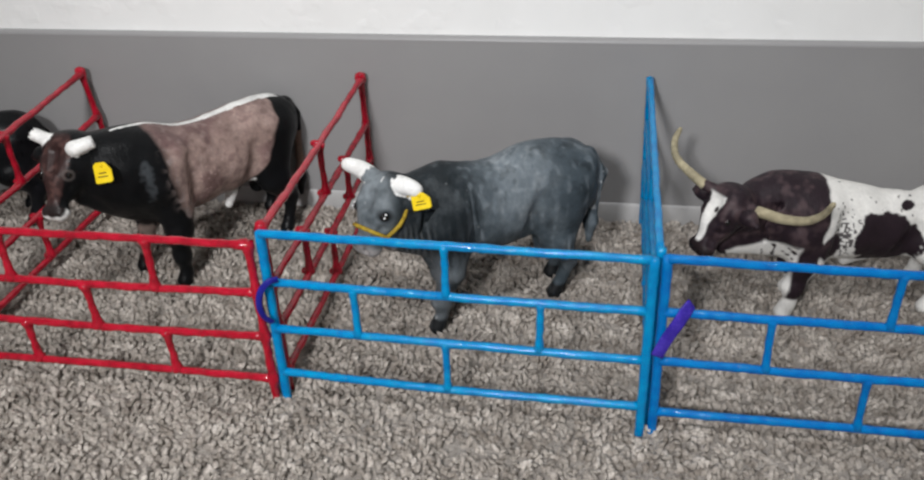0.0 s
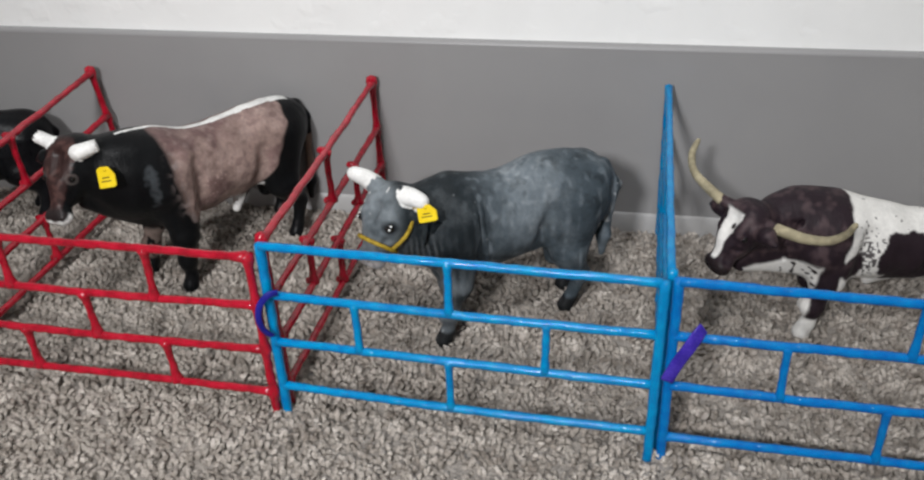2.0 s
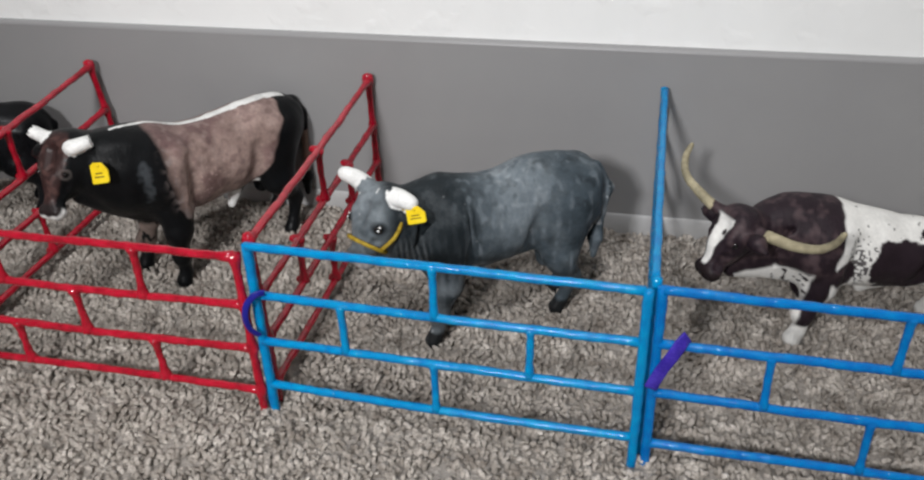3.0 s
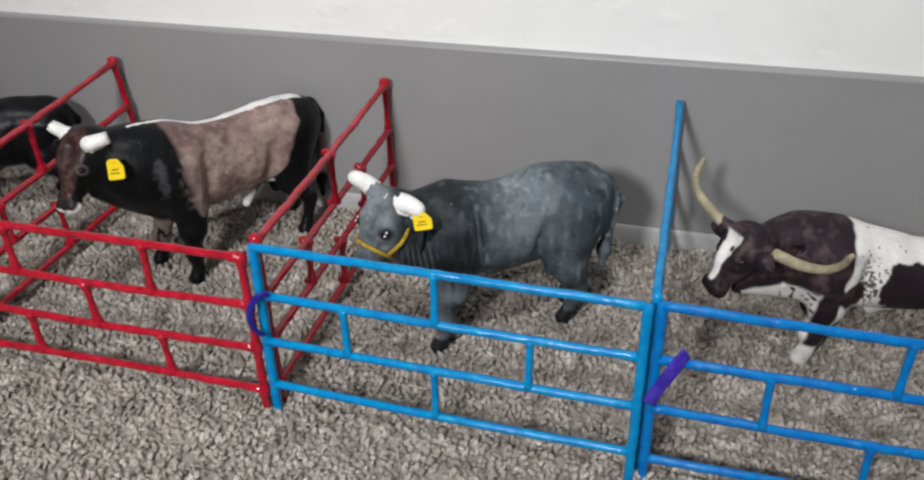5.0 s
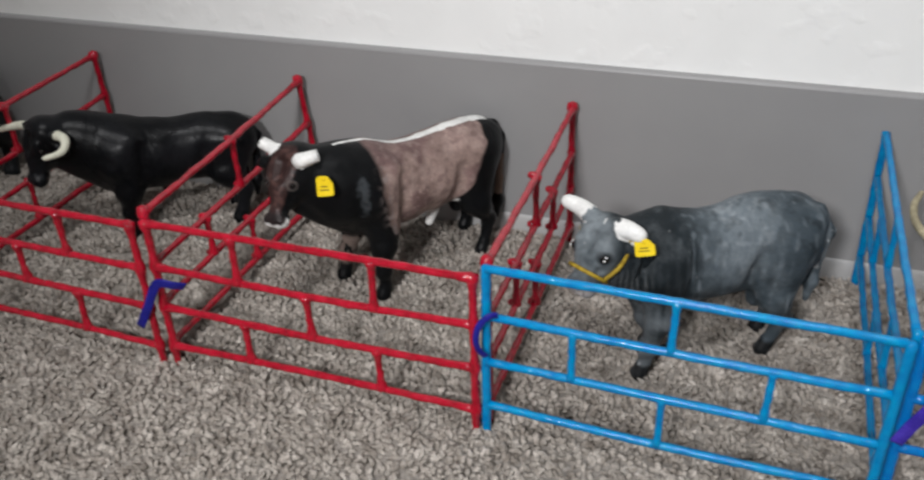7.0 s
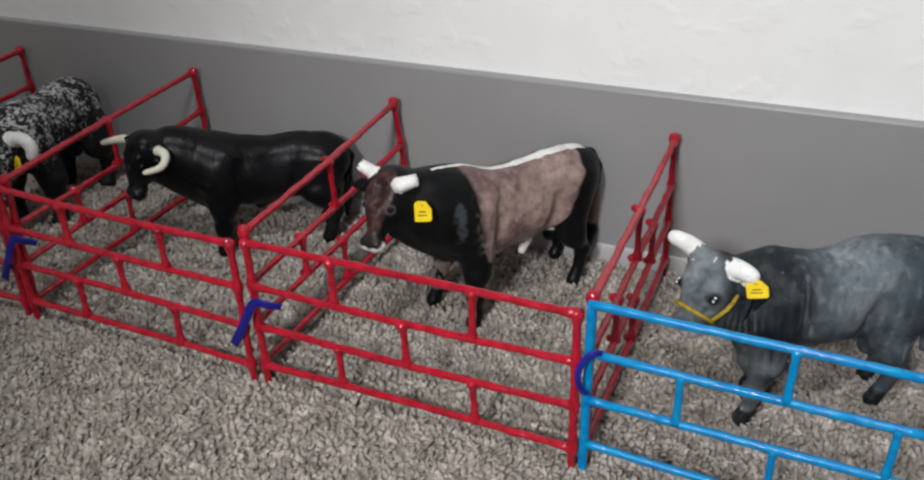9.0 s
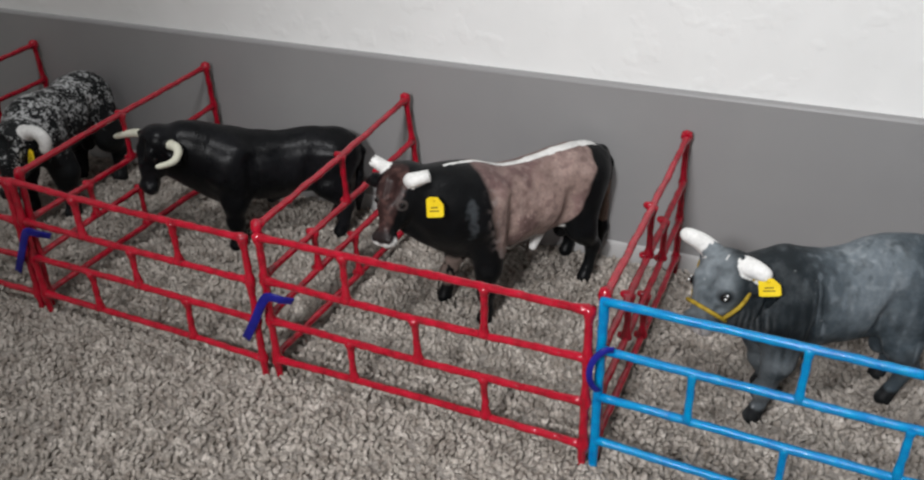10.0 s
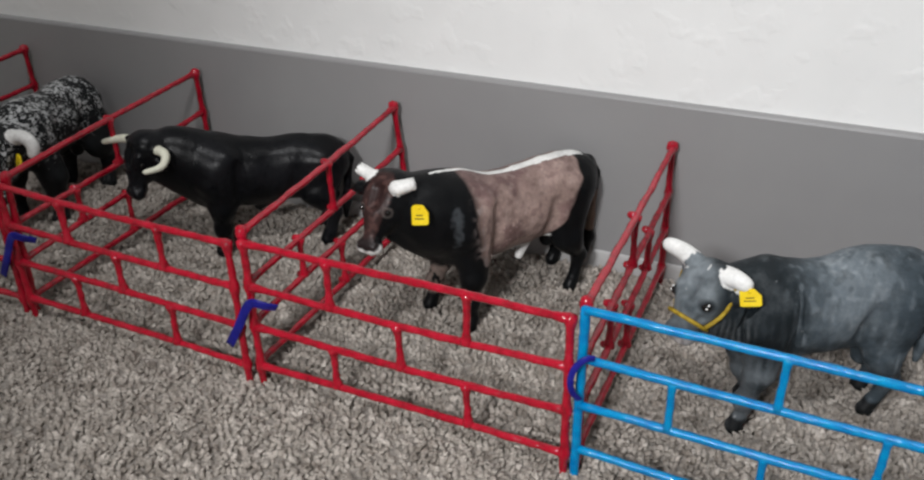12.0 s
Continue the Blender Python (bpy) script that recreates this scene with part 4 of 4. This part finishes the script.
BULLS = dict(
    zebu=dict(seed=1.0, at=(0.1000, -0.1105), heading=210, mat=figure_paint("zebu_paint", 0.5, 0.27, 0.16, (0.30, 0.33, 0.35)), paint=paint_zebu,
              body=[(-43, 97.5, 55), (-39.5, 99.5, 49), (-30, 99.5, 48), (-22, 98.5, 48), (-14, 94.5, 46), (-4, 93.5, 44), (10, 93.5, 43), (26, 93.5, 46), (38, 93, 51)], front=32, hind=-39, width=14, stifle=0.6, rump=(-54, 8, 86.5, 8.5), hump=11.0, tail_end=46, tail_out=2.5, tail_side=4,
              steps=((6, 0), (-9, 0), (2, -6), (-6, 0)), leg=0.71, poll=(65, 5, 91), yaw=29, nod=50, head=0.97, long=0.74, muzzle=0.88, glint=0.75, far_ear=0.45, eye_size=2.5, eye=(14.6, 10.5, 2.6), neck=16, folds=7, lines=2, horn=4.9, taper=0.30, bare=6.5,
              horn_left=[(-3, 6, 6.5), (-4, 11, 7.5), (-5, 16, 7.5), (-6, 21, 6.5)], horn_right=[(-3, 8, 6), (-3, 14, 8), (-3, 20, 9), (-2, 27, 9.5)], ear_up=6,
              label="grey humped toy bull with white horns, ear tag and halter"),
    brown=dict(seed=2.0, at=(-0.0955, -0.0655), heading=239, mat=figure_paint("brown_bull_paint", 0.34, 0.38, relief=0.0008), paint=paint_brown,
               body=[(-58.5, 90, 58), (-50, 95.2, 49), (-30, 95, 43.5), (-10, 94.3, 42), (14, 95.2, 41.5), (35, 100.5, 45), (52, 105, 53)], front=40, hind=-42, width=18, wide=0.84, leg=0.74, sheath=-9,
               steps=((0, 0), (6, 2), (0, 0), (-14, 0)), poll=(84.5, -9, 103), yaw=29, nod=46, head=0.92, muzzle=0.76, neck=17, horn=4.5, taper=0.16, sawn=True, bare=1.0, eye=(16.6, 9.2, 2.6), eye_size=2.0,
               horn_left=[(5.6, 12.0, 4.4), (3.4, 14.7, 5.0), (1.3, 17.4, 5.6), (-0.9, 20.1, 6.2)], horn_right=[(-1.1, 0.9, 2), (-1.4, 5.9, 4), (-1.8, 11.9, 6), (-2.3, 18.4, 8.5)],
               label="black and brown toy bull with white back stripe and white horns"),
    black=dict(seed=3.0, at=(-0.295, -0.059), heading=217, mat=figure_paint("black_bull_paint", 0.30, 0.2, relief=0.0007), paint=paint_black,
               body=[(-48, 76, 46), (-38, 81, 38), (-26, 82.5, 35), (10, 83.5, 33), (35, 90, 37), (52, 95, 50), (66, 95, 62)], front=33, hind=-42, width=15, wide=0.82, leg=0.86,
               poll=(83, 8, 89), yaw=34, nod=66, head=0.86, muzzle=0.9, neck=12, throat=-17, horn=3.2, taper=0.5, bare=9.0,
               horn_left=[(-4, 8, -2), (-6.5, 19, -0.5), (-6, 25.5, -3), (0, 27.5, -8), (9.5, 21.5, -10.5)], horn_right=[(-3, 8, 1), (0, 19, 1), (4, 28, -1), (9, 36, -3.5)], ear_up=-4, ear=-2,
               label="glossy black toy bull with cream curved horns, standing on carpet"),
    speckled=dict(seed=4.0, at=(-0.501, -0.0646), heading=283, mat=figure_paint("speckled_bull_paint", 0.45, 0.3, flecks=(0.55, 0.56, 0.56)), paint=paint_speckled,
                  body=[(-38, 92, 56), (-30, 96, 48), (-15, 95, 44), (10, 94, 43), (26, 96, 46), (38, 95, 50)], front=38, hind=-30, width=19,
                  poll=(68, 4, 78), yaw=0, nod=60, head=1.05, horn=5.0, taper=0.3,
                  horn_left=[(-2, 8, 3), (-2, 18, 5), (0, 26, 3), (1, 29, -2), (2, 28, -7)], horn_right=[(-2, 8, 3), (-3, 11, 4)],
                  label="black toy bull flecked with white, thick white horns, yellow ear tag"),
    longhorn=dict(seed=5.0, at=(0.3110, -0.0840), heading=190, mat=figure_paint("longhorn_paint", 0.45, 0.2), paint=paint_longhorn,
                  body=[(-46, 66.5, 42), (-36, 68.5, 36), (-15, 70.5, 32), (10, 76, 33), (28, 80.5, 34), (44, 84, 40), (56, 82.5, 48)], front=35, hind=-40, width=14, leg=0.76,
                  poll=(84, 13, 77), yaw=26, nod=52, head=0.82, long=0.86, muzzle=0.98, neck=10, steps=((5, 0), (-6, -2), (0, 0), (0, 0)), horn=2.9, taper=0.6, bare=9.0, ear=2, ear_up=5, ear_ahead=7, folds=4,
                  horn_left=[(-5, 8, -1), (-9, 21, -0.5), (-11, 32, 1.0), (-14, 44, 5), (-15.5, 52, 12), (-14.5, 58, 21.5)], horn_right=[(1, 6, 4), (5, 13, 6), (4, 27, 7.4), (0, 44, 8.5), (-6.5, 54.5, 12.5), (-11.5, 56.5, 19.5)],
                  label="white and dark brown spotted toy longhorn bull with long horns"),
)
for spec in BULLS.values():
    bull(spec)


# ---- ear tags and halter ----
def ear_tag(place, right, up, label, wide=0.0105, tall=0.0125):
    """A yellow plastic tag hanging from an ear: clipped corners, printed lines too small to read."""
    right, up = Vector(right).normalized(), Vector(up).normalized()
    out = right.cross(up).normalized()
    m = Matrix((right, up, out)).transposed().to_4x4()
    m.translation = place
    thing = tagged(new("ear_tag"), label, "ear tag", "yellow ear tags")
    thing.matrix_world = m
    w, h = wide / 2, tall / 2
    shape = [(-w, -h), (-w * 0.7, -h * 1.08), (w * 0.8, -h * 1.05), (w, -h * 0.9), (w, h * 0.2), (w * 0.35, h), (-w * 0.6, h * 1.06), (-w, h * 0.8)]
    bm = bmesh.new()
    lo, hi = [[bm.verts.new((x, y, z)) for x, y in shape] for z in (-0.0006, 0.0006)]
    bm.faces.new(lo[::-1])
    bm.faces.new(hi)
    for k in range(8):
        bm.faces.new((lo[k], lo[(k + 1) % 8], hi[(k + 1) % 8], hi[k]))
    bmesh.ops.bevel(bm, geom=bm.edges[:], offset=0.0003, segments=1, affect="EDGES")
    plate = part("plate", bm, YELLOW, thing, smooth=False)
    for y, s in ((-0.05, 0.42), (-0.40, 0.58)):
        bm = bmesh.new()
        box(bm, -w * s, w * s * 0.9, h * y - h * 0.075, h * y + h * 0.075, 0.0005, 0.0008)
        part("printed_line", bm, INK, plate, "dark printed line", smooth=False)
    bm = bmesh.new()
    tube(bm, [(0, h * 0.72, 0.0002), (0, h * 0.72, 0.0013)], [0.0011, 0.0009], 10)
    part("stud", bm, YELLOW, plate)
    return thing


ear_tag((0.0705, -0.1570, 0.0942), (0.93, -0.10, 0.30), (-0.24, 0.40, 0.88), "yellow plastic ear tag hanging from the grey bull's ear", 0.0108, 0.0086)
ear_tag((-0.1190, -0.1420, 0.0950), (0.95, -0.05, 0.10), (-0.30, 0.36, 0.90), "yellow plastic ear tag hanging from the brown bull's ear", 0.0110, 0.0115)
ear_tag((-0.4600, -0.1345, 0.0675), (0.90, -0.43, 0), (0.0, 0.25, 0.95), "yellow plastic ear tag hanging from the flecked bull's ear", 0.0105, 0.0120)


def strap(parent, pts, r=0.0011):
    bm = bmesh.new()
    tube(bm, pts, [r] * len(pts), 8, 3.0, 0.0001)
    part("strap", bm, STRAP, parent)


halter = tagged(new("halter"), "thin yellow cord halter around the grey bull's head", "halter")
hd = BULLS["zebu"]["hd"]
strap(halter, [hd(28.5, 11.2 * math.sin(a), -6 + 10.8 * math.cos(a)) for a in [2 * math.pi * i / 24 for i in range(25)]])
for sgn in (1, -1):
    strap(halter, [hd(28.5, 11.0 * sgn, -6), hd(22, 13.0 * sgn, -7.0), hd(16, 14.8 * sgn, -7.5), hd(9, 16.4 * sgn, -6.5), hd(2, 17.2 * sgn, -4.5), hd(-5, 17.0 * sgn, -3)])
strap(halter, [hd(-5 - 9 * math.sin(a), 17.0 * math.cos(a), -3 + 3.5 * math.sin(a)) for a in [math.pi * i / 14 for i in range(15)]])
